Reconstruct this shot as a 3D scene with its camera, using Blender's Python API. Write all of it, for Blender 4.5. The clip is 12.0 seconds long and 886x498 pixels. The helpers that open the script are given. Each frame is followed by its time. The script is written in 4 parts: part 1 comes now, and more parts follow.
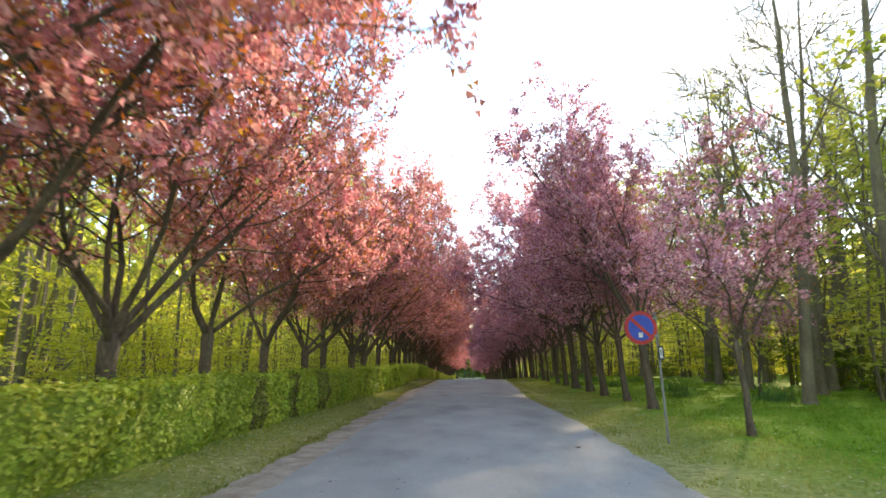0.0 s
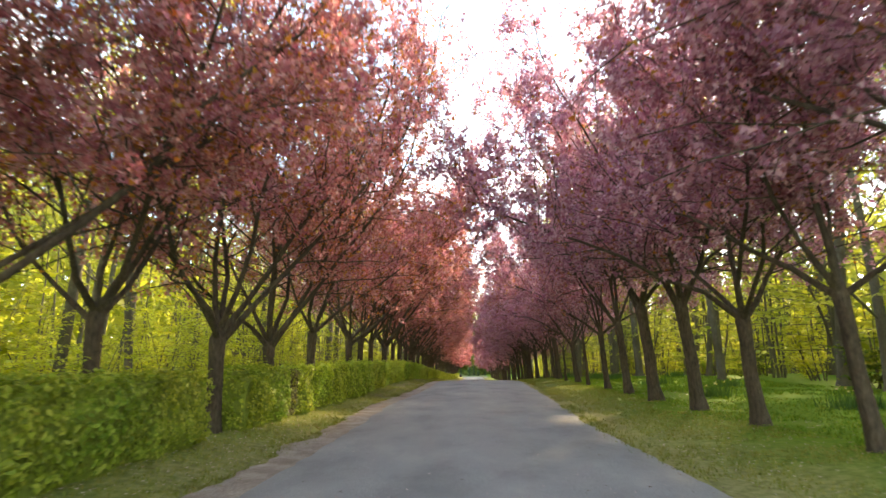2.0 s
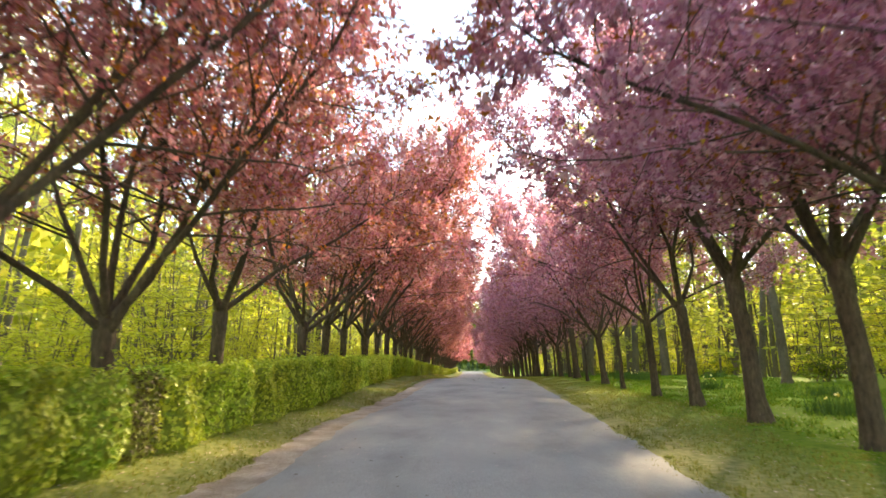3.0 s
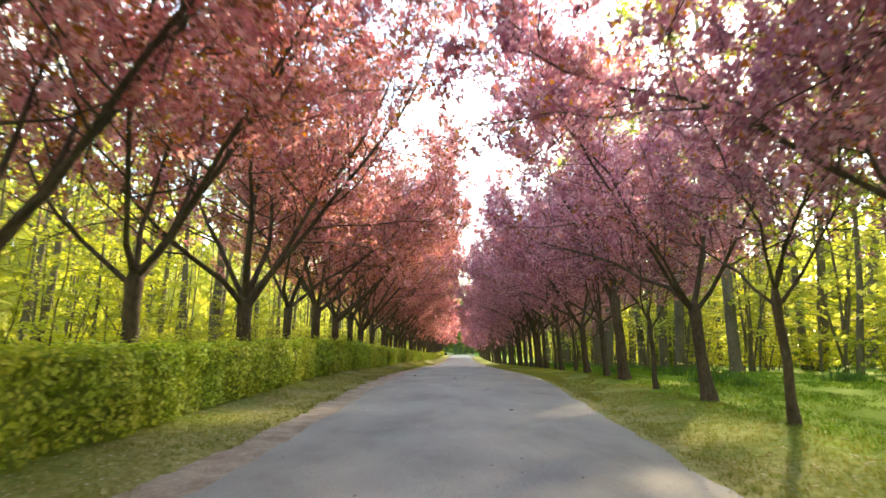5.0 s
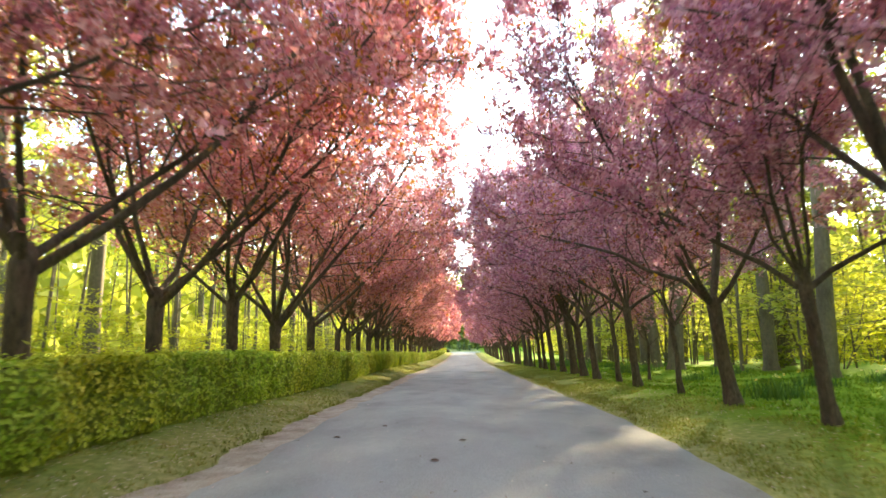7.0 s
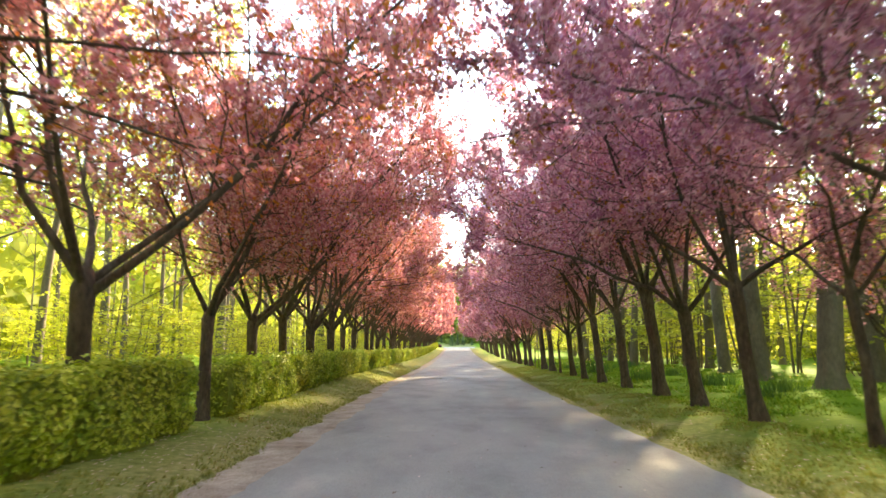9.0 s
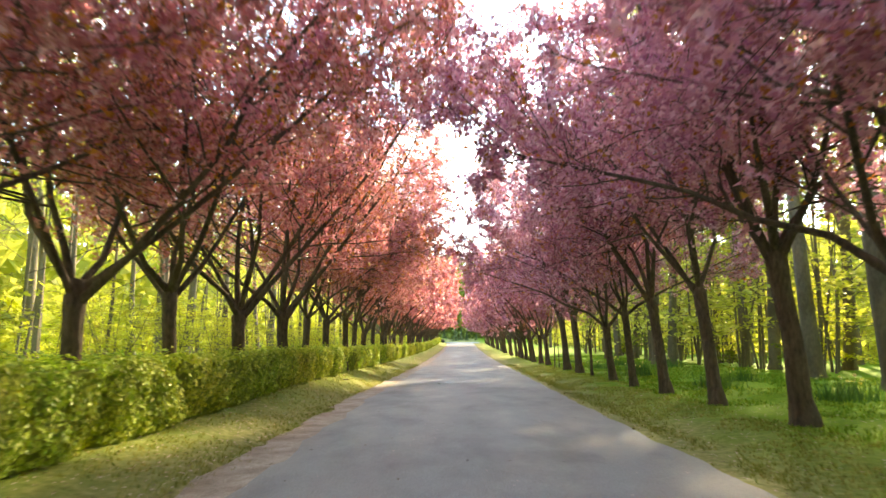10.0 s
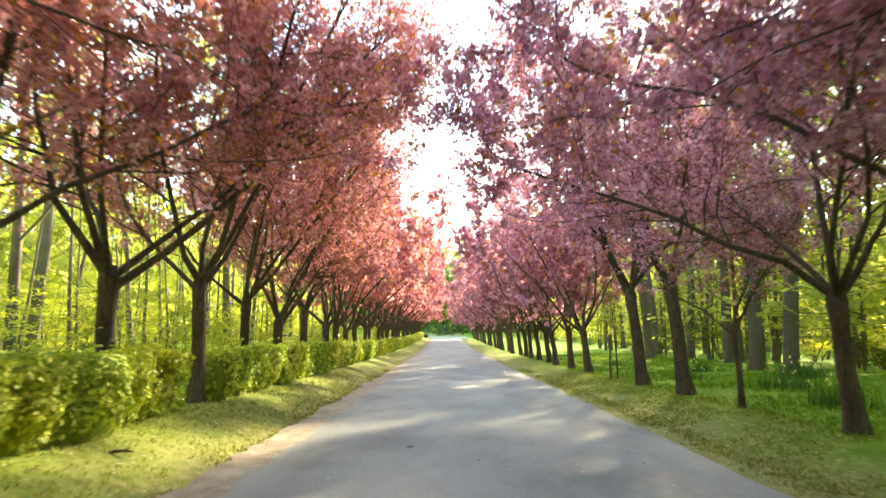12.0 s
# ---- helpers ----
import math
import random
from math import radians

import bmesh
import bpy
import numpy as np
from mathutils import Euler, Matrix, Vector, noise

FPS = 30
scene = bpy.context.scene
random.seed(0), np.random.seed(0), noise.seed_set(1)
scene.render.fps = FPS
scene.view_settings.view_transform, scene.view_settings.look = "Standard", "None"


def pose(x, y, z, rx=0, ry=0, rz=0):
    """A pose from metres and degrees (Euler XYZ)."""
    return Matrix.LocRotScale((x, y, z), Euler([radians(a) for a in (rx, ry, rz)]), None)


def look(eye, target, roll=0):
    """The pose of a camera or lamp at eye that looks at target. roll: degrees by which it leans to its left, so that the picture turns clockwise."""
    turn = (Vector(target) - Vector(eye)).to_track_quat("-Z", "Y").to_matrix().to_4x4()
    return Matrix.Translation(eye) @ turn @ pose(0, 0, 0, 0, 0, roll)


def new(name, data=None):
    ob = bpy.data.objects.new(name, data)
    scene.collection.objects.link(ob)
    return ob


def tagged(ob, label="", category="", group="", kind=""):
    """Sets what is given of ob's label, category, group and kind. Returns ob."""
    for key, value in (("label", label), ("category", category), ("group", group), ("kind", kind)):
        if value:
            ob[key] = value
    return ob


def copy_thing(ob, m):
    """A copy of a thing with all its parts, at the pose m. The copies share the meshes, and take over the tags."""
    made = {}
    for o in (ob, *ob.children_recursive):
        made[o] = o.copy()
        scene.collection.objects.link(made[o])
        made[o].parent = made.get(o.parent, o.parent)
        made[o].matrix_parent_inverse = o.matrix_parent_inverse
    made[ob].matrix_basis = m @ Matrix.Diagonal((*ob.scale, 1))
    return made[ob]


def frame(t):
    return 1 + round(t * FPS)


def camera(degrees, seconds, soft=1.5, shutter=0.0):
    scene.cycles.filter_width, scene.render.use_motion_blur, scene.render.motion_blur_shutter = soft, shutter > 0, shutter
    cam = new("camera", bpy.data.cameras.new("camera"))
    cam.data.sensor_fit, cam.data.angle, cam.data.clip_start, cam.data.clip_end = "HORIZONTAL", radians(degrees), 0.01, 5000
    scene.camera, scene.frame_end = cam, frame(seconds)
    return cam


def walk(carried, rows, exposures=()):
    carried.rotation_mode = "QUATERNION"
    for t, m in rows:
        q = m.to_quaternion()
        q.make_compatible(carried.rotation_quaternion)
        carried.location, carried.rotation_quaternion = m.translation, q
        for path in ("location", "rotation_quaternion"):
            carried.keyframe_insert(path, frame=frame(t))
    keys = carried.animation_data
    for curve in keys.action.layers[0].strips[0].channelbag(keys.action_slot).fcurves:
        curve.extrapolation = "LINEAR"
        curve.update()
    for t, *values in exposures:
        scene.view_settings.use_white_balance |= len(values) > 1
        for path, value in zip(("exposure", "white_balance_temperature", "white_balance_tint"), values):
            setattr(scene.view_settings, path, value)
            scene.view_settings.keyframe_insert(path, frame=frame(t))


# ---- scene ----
# ---- camera and its way ----
cam = camera(74.0, 12.0, soft=1.5, shutter=0.25)
# seconds, place, yaw to the left, pitch up, roll
PATH = [
    (0, 0.126, 0.573, 1.435, 2.49, 11.07, 0.02),
    (0.5, 0.168, 3.531, 1.449, 2.90, 10.75, 0.12),
    (1, 0.217, 6.519, 1.445, 3.11, 10.60, 0.25),
    (1.5, 0.175, 9.514, 1.409, 2.83, 10.75, 0.04),
    (2, 0.160, 12.475, 1.384, 2.87, 10.84, -0.26),
    (2.5, 0.164, 15.418, 1.437, 3.06, 10.61, -0.06),
    (3, 0.038, 18.372, 1.449, 2.85, 10.24, 0.27),
    (3.5, -0.047, 21.426, 1.486, 2.16, 9.84, -0.03),
    (3.7, -0.117, 22.605, 1.498, 2.11, 9.68, 0.22),
    (5.3, 0.346, 32.015, 1.523, 1.91, 8.35, 1.00),
    (5.5, 0.375, 33.257, 1.528, 2.11, 8.26, 0.90),
    (6, 0.402, 36.414, 1.523, 2.04, 8.27, 0.34),
    (6.5, 0.433, 39.571, 1.540, 2.06, 8.22, -0.31),
    (7, 0.452, 42.747, 1.575, 1.99, 8.13, -0.82),
    (7.2, 0.453, 44.035, 1.582, 1.88, 8.24, -1.23),
    (8.8, 0.149, 53.057, 1.464, 1.23, 7.63, -0.36),
    (9, 0.123, 54.291, 1.427, 1.34, 7.56, -0.20),
    (9.5, 0.103, 57.402, 1.328, 1.40, 7.32, -0.05),
    (10, 0.109, 60.519, 1.226, 1.70, 7.10, -0.06),
    (10.5, 0.028, 63.637, 1.108, 1.42, 6.87, 0.32),
    (11, -0.064, 66.786, 0.991, 0.92, 6.76, 0.27),
    (11.5, -0.202, 69.895, 0.890, 0.06, 6.72, 0.01),
    (12, -0.192, 72.985, 0.800, 0.09, 6.61, -0.23),
]


def aim(x, y, z, yaw, pitch, roll):
    a, b = radians(yaw), radians(pitch)
    way = Vector((-math.sin(a) * math.cos(b), math.cos(a) * math.cos(b), math.sin(b)))
    eye = Vector((x, y, z))
    return look(eye, eye + way, roll)


walk(cam, [(t, aim(*row)) for t, *row in PATH],
     exposures=[(0.0, 2.0, 7700, 7), (0.6, 1.7, 7900, 8), (1.5, 1.98, 8600, 7), (2.5, 2.66, 8800, 7), (3.5, 2.74, 8700, 6),
                (5.5, 2.86, 8600, 3), (7.0, 3.15, 8500, 0), (9.0, 3.17, 8700, 5), (10.0, 3.2, 8600, 3), (12.0, 3.18, 8100, -4)])

# ---- sky and sun ----
SUN_ELEV, SUN_AZ = 23.8, 27.6  # height of the sun, and its way to the right of +y
world = bpy.data.worlds.new("sky")
world.use_nodes = True
scene.world = world
wn, wl = world.node_tree.nodes, world.node_tree.links
wn.clear()
w_out = wn.new("ShaderNodeOutputWorld")
w_bg = wn.new("ShaderNodeBackground")
w_sky = wn.new("ShaderNodeTexSky")
w_sky.sky_type = "NISHITA"
w_sky.sun_disc = False
w_sky.sun_elevation = radians(SUN_ELEV)
w_sky.sun_rotation = radians(SUN_AZ)
w_sky.air_density, w_sky.dust_density, w_sky.ozone_density = 1.0, 0.1, 1.5
w_tc = wn.new("ShaderNodeTexCoord")
w_map = wn.new("ShaderNodeMapping")
w_map.inputs["Scale"].default_value = (1.0, 1.0, 2.2)
w_noise = wn.new("ShaderNodeTexNoise")
w_noise.inputs["Scale"].default_value = 2.6
w_noise.inputs["Detail"].default_value = 6.0
w_noise.inputs["Roughness"].default_value = 0.6
w_ramp = wn.new("ShaderNodeValToRGB")
w_ramp.color_ramp.elements[0].position = 0.52
w_ramp.color_ramp.elements[1].position = 0.78
w_mix = wn.new("ShaderNodeMixRGB")
w_mix.inputs["Color2"].default_value = (7.0, 7.0, 7.15, 1)
wl.new(w_tc.outputs["Generated"], w_map.inputs["Vector"])
wl.new(w_map.outputs["Vector"], w_noise.inputs["Vector"])
wl.new(w_noise.outputs["Fac"], w_ramp.inputs["Fac"])
wl.new(w_ramp.outputs["Color"], w_mix.inputs["Fac"])
wl.new(w_sky.outputs["Color"], w_mix.inputs["Color1"])
wl.new(w_mix.outputs["Color"], w_bg.inputs["Color"])
w_bg.inputs["Strength"].default_value = 0.15
wl.new(w_bg.outputs["Background"], w_out.inputs["Surface"])

sun_data = bpy.data.lights.new("sun", "SUN")
sun_data.energy = 3.1
sun_data.angle = radians(2.4)
sun_data.color = (1.0, 0.83, 0.62)
sun = new("sun", sun_data)
sun_way = Vector((math.sin(radians(SUN_AZ)) * math.cos(radians(SUN_ELEV)),
                  math.cos(radians(SUN_AZ)) * math.cos(radians(SUN_ELEV)), math.sin(radians(SUN_ELEV))))
sun.matrix_world = look(sun_way * 60, (0, 0, 0))


# ---- materials ----
def material(name):
    m = bpy.data.materials.new(name)
    m.use_nodes = True
    m.node_tree.nodes.clear()
    return m, m.node_tree.nodes, m.node_tree.links


def ramp_node(n, stops):
    r = n.new("ShaderNodeValToRGB")
    e = r.color_ramp.elements
    e[0].position, e[0].color = stops[0][0], (*stops[0][1], 1)
    e[1].position, e[1].color = stops[-1][0], (*stops[-1][1], 1)
    for p, c in stops[1:-1]:
        k = e.new(p)
        k.color = (*c, 1)
    return r


def noise_node(n, l, scale, detail=4.0, rough=0.55, vector=None):
    t = n.new("ShaderNodeTexNoise")
    t.inputs["Scale"].default_value = scale
    t.inputs["Detail"].default_value = detail
    t.inputs["Roughness"].default_value = rough
    if vector is not None:
        l.new(vector, t.inputs["Vector"])
    return t


def leaf_material(name, stops, translucent, see_through, rough=0.55, drift=0.012, patch=1.3):
    """Thin petals or leaves: each one its own shade, light shining through."""
    m, n, l = material(name)
    out = n.new("ShaderNodeOutputMaterial")
    geo = n.new("ShaderNodeNewGeometry")
    info = n.new("ShaderNodeObjectInfo")
    r = ramp_node(n, stops)
    hue = n.new("ShaderNodeHueSaturation")
    span = n.new("ShaderNodeMapRange")
    span.inputs["To Min"].default_value, span.inputs["To Max"].default_value = 0.8, 1.15
    p = n.new("ShaderNodeBsdfPrincipled")
    p.inputs["Roughness"].default_value = rough
    p.inputs["Specular IOR Level"].default_value = 0.25
    tr = n.new("ShaderNodeBsdfTranslucent")
    tint = n.new("ShaderNodeMixRGB")
    tint.blend_type = "MULTIPLY"
    tint.inputs["Fac"].default_value = 1.0
    tint.inputs["Color2"].default_value = (*translucent, 1)
    mix = n.new("ShaderNodeMixShader")
    mix.inputs["Fac"].default_value = see_through
    tc = n.new("ShaderNodeTexCoord")
    blot = noise_node(n, l, patch, 3.0, 0.6, tc.outputs["Object"])
    turn = n.new("ShaderNodeMapRange")
    turn.inputs["From Min"].default_value, turn.inputs["From Max"].default_value = 0.3, 0.7
    turn.inputs["To Min"].default_value, turn.inputs["To Max"].default_value = 0.5 - drift, 0.5 + drift
    l.new(blot.outputs["Fac"], turn.inputs["Value"])
    l.new(turn.outputs["Result"], hue.inputs["Hue"])
    l.new(geo.outputs["Random Per Island"], r.inputs["Fac"])
    l.new(info.outputs["Random"], span.inputs["Value"])
    l.new(span.outputs["Result"], hue.inputs["Value"])
    l.new(r.outputs["Color"], hue.inputs["Color"])
    l.new(hue.outputs["Color"], p.inputs["Base Color"])
    l.new(hue.outputs["Color"], tint.inputs["Color1"])
    l.new(tint.outputs["Color"], tr.inputs["Color"])
    l.new(p.outputs["BSDF"], mix.inputs[1])
    l.new(tr.outputs["BSDF"], mix.inputs[2])
    l.new(mix.outputs["Shader"], out.inputs["Surface"])
    return m


def rough_material(name, scale, stops, bump=0.3, bump_scale=None, rough=0.85, stretch=(1, 1, 1), fine=None):
    """A solid, uneven surface: coarse mottling times fine grain, with relief."""
    m, n, l = material(name)
    out = n.new("ShaderNodeOutputMaterial")
    tc = n.new("ShaderNodeTexCoord")
    mp = n.new("ShaderNodeMapping")
    mp.inputs["Scale"].default_value = stretch
    l.new(tc.outputs["Object"], mp.inputs["Vector"])
    a = noise_node(n, l, scale, 5.0, 0.6, mp.outputs["Vector"])
    b = noise_node(n, l, bump_scale or scale * 8, 4.0, 0.6, mp.outputs["Vector"])
    r = ramp_node(n, stops)
    l.new(a.outputs["Fac"], r.inputs["Fac"])
    g = ramp_node(n, fine or [(0.3, (0.72, 0.72, 0.72)), (0.7, (1.1, 1.1, 1.1))])
    l.new(b.outputs["Fac"], g.inputs["Fac"])
    mul = n.new("ShaderNodeMixRGB")
    mul.blend_type = "MULTIPLY"
    mul.inputs["Fac"].default_value = 1.0
    l.new(r.outputs["Color"], mul.inputs["Color1"])
    l.new(g.outputs["Color"], mul.inputs["Color2"])
    p = n.new("ShaderNodeBsdfPrincipled")
    p.inputs["Roughness"].default_value = rough
    p.inputs["Specular IOR Level"].default_value = 0.3
    l.new(mul.outputs["Color"], p.inputs["Base Color"])
    bp = n.new("ShaderNodeBump")
    bp.inputs["Strength"].default_value = bump
    bp.inputs["Distance"].default_value = 0.03
    l.new(b.outputs["Fac"], bp.inputs["Height"])
    l.new(bp.outputs["Normal"], p.inputs["Normal"])
    l.new(p.outputs["BSDF"], out.inputs["Surface"])
    return m


BLOSSOM = leaf_material("cherry_blossom", [(0.0, (0.43, 0.13, 0.155)), (0.3, (0.61, 0.24, 0.26)),
                                           (0.7, (0.74, 0.36, 0.37)), (1.0, (0.85, 0.57, 0.58))], (1.0, 0.92, 0.94), 0.56, 0.55, 0.04)
# same pink blossom, its shade-side look put in as a mauve tint
SHADE_BLOSSOM = leaf_material("shade_tinted_blossom", [(0.0, (0.37, 0.13, 0.205)), (0.3, (0.53, 0.24, 0.325)),
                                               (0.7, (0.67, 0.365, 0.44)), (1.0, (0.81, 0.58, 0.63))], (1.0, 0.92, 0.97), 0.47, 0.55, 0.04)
YOUNG = leaf_material("bronze_young_leaf", [(0.0, (0.34, 0.12, 0.04)), (0.6, (0.50, 0.20, 0.05)), (1.0, (0.56, 0.34, 0.07))],
                      (1.0, 0.9, 0.7), 0.5)
BEECH_LEAF = leaf_material("spring_beech_leaf", [(0.0, (0.31, 0.35, 0.06)), (0.5, (0.44, 0.475, 0.10)), (1.0, (0.57, 0.57, 0.18))],
                           (1.0, 1.0, 0.7), 0.6)
# beech leaf colour brightened so that saplings and undergrowth look sunlit
SUNLIT_LEAF = leaf_material("sunlit_undergrowth_leaf", [(0.0, (0.44, 0.47, 0.05)), (0.5, (0.60, 0.61, 0.08)), (1.0, (0.74, 0.71, 0.16))],
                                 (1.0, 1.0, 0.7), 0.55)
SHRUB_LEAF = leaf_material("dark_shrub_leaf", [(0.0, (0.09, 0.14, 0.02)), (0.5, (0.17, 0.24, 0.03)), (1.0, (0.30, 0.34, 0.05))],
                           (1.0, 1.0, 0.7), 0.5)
HEDGE_LEAF = leaf_material("hedge_leaf", [(0.0, (0.20, 0.29, 0.03)), (0.5, (0.38, 0.48, 0.055)), (1.0, (0.56, 0.62, 0.11))],
                           (1.0, 1.0, 0.6), 0.22, 0.5, 0.03, 0.45)
END_LEAF = leaf_material("end_wood_leaf", [(0.0, (0.13, 0.19, 0.05)), (0.5, (0.22, 0.30, 0.08)), (1.0, (0.36, 0.42, 0.12))], (1.0, 1.0, 0.7), 0.5)
DULL_LEAF = leaf_material("dull_hedge_leaf", [(0.0, (0.075, 0.065, 0.025)), (0.5, (0.12, 0.12, 0.035)), (1.0, (0.19, 0.22, 0.05))], (1.0, 1.0, 0.6), 0.15, 0.6)
CONIFER_LEAF = leaf_material("conifer_needles", [(0.0, (0.07, 0.12, 0.055)), (1.0, (0.17, 0.25, 0.10))], (1, 1, 0.8), 0.15)
GRASS_BLADE = leaf_material("grass_blade", [(0.0, (0.09, 0.19, 0.02)), (0.6, (0.15, 0.27, 0.028)), (1.0, (0.28, 0.36, 0.05))],
                            (1.0, 1.0, 0.6), 0.4)
VERGE_BLADE = leaf_material("verge_grass_blade", [(0.0, (0.17, 0.23, 0.04)), (0.6, (0.28, 0.305, 0.065)), (1.0, (0.40, 0.38, 0.13))],
                            (1.0, 1.0, 0.7), 0.35)
DAFFODIL_LEAF = leaf_material("daffodil_leaf", [(0.0, (0.05, 0.13, 0.04)), (1.0, (0.11, 0.22, 0.05))], (1, 1, 0.7), 0.35)
DAFFODIL_PETAL = leaf_material("daffodil_petal", [(0.0, (0.85, 0.82, 0.62)), (1.0, (0.88, 0.72, 0.12))], (1, 1, 0.8), 0.35)
PETAL = leaf_material("fallen_petal", [(0.0, (0.62, 0.42, 0.40)), (1.0, (0.80, 0.66, 0.62))], (1, 1, 1), 0.25)
DRY_LEAF = leaf_material("dry_leaf", [(0.0, (0.09, 0.06, 0.035)), (1.0, (0.27, 0.18, 0.10))], (1, 1, 1), 0.1)
CRUMB = leaf_material("dark_leaf_crumb", [(0.0, (0.03, 0.022, 0.015)), (1.0, (0.13, 0.08, 0.045))], (1, 1, 1), 0.1)
CHERRY_BARK = rough_material("cherry_bark", 2.4, [(0.28, (0.062, 0.046, 0.034)), (0.5, (0.108, 0.083, 0.061)), (0.72, (0.16, 0.135, 0.09))], 1.0, 17, 0.88, (1.5, 1.5, 0.5),
                             [(0.3, (0.5, 0.5, 0.5)), (0.7, (1.25, 1.25, 1.25))])
BEECH_BARK = rough_material("beech_bark", 1.4, [(0.3, (0.10, 0.086, 0.052)), (0.55, (0.175, 0.15, 0.10)), (0.75, (0.14, 0.145, 0.062))],
                            0.3, 18, 0.8, (1, 1, 0.5))
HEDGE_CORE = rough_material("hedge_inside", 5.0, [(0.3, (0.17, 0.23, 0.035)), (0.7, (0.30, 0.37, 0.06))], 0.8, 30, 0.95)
ASPHALT = rough_material("asphalt", 0.9, [(0.3, (0.21, 0.224, 0.224)), (0.48, (0.29, 0.306, 0.304)), (0.58, (0.315, 0.33, 0.325)), (0.72, (0.39, 0.40, 0.385))],
                         0.3, 80, 0.72, (1, 0.5, 1), [(0.25, (0.7, 0.7, 0.7)), (0.75, (1.25, 1.25, 1.25))])
GRAVEL = rough_material("gravel_shoulder", 2.6, [(0.3, (0.29, 0.24, 0.185)), (0.5, (0.42, 0.365, 0.30)), (0.7, (0.56, 0.50, 0.43))], 0.6, 45, 0.9, (1, 1, 1), [(0.3, (0.55, 0.55, 0.55)), (0.7, (1.15, 1.15, 1.15))])
STEEL = rough_material("galvanised_steel", 6, [(0.3, (0.14, 0.145, 0.14)), (0.7, (0.23, 0.235, 0.225))], 0.05, 60, 0.5)
STONE = rough_material("dark_stone", 4, [(0.3, (0.03, 0.03, 0.03)), (0.7, (0.09, 0.085, 0.08))], 0.5, 30, 0.8)
SIGN_RED = rough_material("sign_red", 5, [(0.3, (0.30, 0.014, 0.018)), (0.7, (0.40, 0.022, 0.026))], 0.02, 40, 0.45)
SIGN_BLUE = rough_material("sign_blue", 5, [(0.3, (0.012, 0.045, 0.30)), (0.7, (0.02, 0.06, 0.38))], 0.02, 40, 0.45)
PALE = rough_material("pale_sticker", 20, [(0.3, (0.45, 0.47, 0.47)), (0.7, (0.62, 0.63, 0.62))], 0.02, 60, 0.6)
BLACK = rough_material("black_plate", 20, [(0.3, (0.02, 0.02, 0.02)), (0.7, (0.04, 0.04, 0.04))], 0.02, 60, 0.5)


def ground_material():
    """Grass, worn to straw and bare earth along the road."""
    m, n, l = material("grass_and_earth")
    out = n.new("ShaderNodeOutputMaterial")
    tc = n.new("ShaderNodeTexCoord")
    sep = n.new("ShaderNodeSeparateXYZ")
    l.new(tc.outputs["Object"], sep.inputs["Vector"])
    off = n.new("ShaderNodeMath")
    off.operation = "SUBTRACT"
    off.inputs[1].default_value = 0.05
    l.new(sep.outputs["X"], off.inputs[0])
    far = n.new("ShaderNodeMath")
    far.operation = "ABSOLUTE"
    l.new(off.outputs[0], far.inputs[0])
    big = noise_node(n, l, 0.55, 5.0, 0.6, tc.outputs["Object"])
    small = noise_node(n, l, 9.0, 4.0, 0.65, tc.outputs["Object"])
    shift = n.new("ShaderNodeMath")
    shift.operation = "MULTIPLY_ADD"
    shift.inputs[1].default_value = 3.2
    l.new(big.outputs["Fac"], shift.inputs[0])
    l.new(far.outputs[0], shift.inputs[2])
    wear = n.new("ShaderNodeMapRange")
    wear.inputs["From Min"].default_value, wear.inputs["From Max"].default_value = 4.6, 6.7
    wear.inputs["To Min"].default_value, wear.inputs["To Max"].default_value = 0.9, 0.0
    l.new(shift.outputs[0], wear.inputs["Value"])
    grass = ramp_node(n, [(0.3, (0.07, 0.15, 0.008)), (0.5, (0.12, 0.23, 0.012)), (0.72, (0.20, 0.30, 0.02))])
    straw = ramp_node(n, [(0.3, (0.165, 0.178, 0.055)), (0.5, (0.275, 0.275, 0.11)), (0.7, (0.40, 0.375, 0.19))])
    l.new(small.outputs["Fac"], grass.inputs["Fac"])
    l.new(small.outputs["Fac"], straw.inputs["Fac"])
    mix = n.new("ShaderNodeMixRGB")
    l.new(wear.outputs["Result"], mix.inputs["Fac"])
    l.new(grass.outputs["Color"], mix.inputs["Color1"])
    l.new(straw.outputs["Color"], mix.inputs["Color2"])
    p = n.new("ShaderNodeBsdfPrincipled")
    p.inputs["Roughness"].default_value = 0.95
    p.inputs["Specular IOR Level"].default_value = 0.1
    l.new(mix.outputs["Color"], p.inputs["Base Color"])
    bp = n.new("ShaderNodeBump")
    bp.inputs["Strength"].default_value = 0.4
    bp.inputs["Distance"].default_value = 0.05
    l.new(small.outputs["Fac"], bp.inputs["Height"])
    l.new(bp.outputs["Normal"], p.inputs["Normal"])
    l.new(p.outputs["BSDF"], out.inputs["Surface"])
    return m


GROUND = ground_material()

# ---- the lie of the land ----
SLOPE_Y = (-400, 30, 45, 56, 92, 185, 230, 600)
SLOPE_S = (0.005, 0.005, 0.002, -0.036, -0.036, -0.003, 0.0, 0.0)
_ys = np.arange(-400.0, 601.0, 1.0)
_sl = np.interp(_ys, SLOPE_Y, SLOPE_S)
_zs = np.concatenate([[0.0], np.cumsum((_sl[1:] + _sl[:-1]) / 2)])
_zs -= np.interp(0.0, _ys, _zs)
LEFT_Y = (0, 18, 24, 29.6, 34, 38, 43, 50, 65, 77, 90, 183)
LEFT_X = (-2.35, -2.3, -2.3, -2.5, -2.25, -2.1, -2.1, -2.1, -2.18, -2.42, -2.3, -2.2)
EDGE_Y = (0, 15, 25, 32, 42, 52, 62, 75, 90, 183)
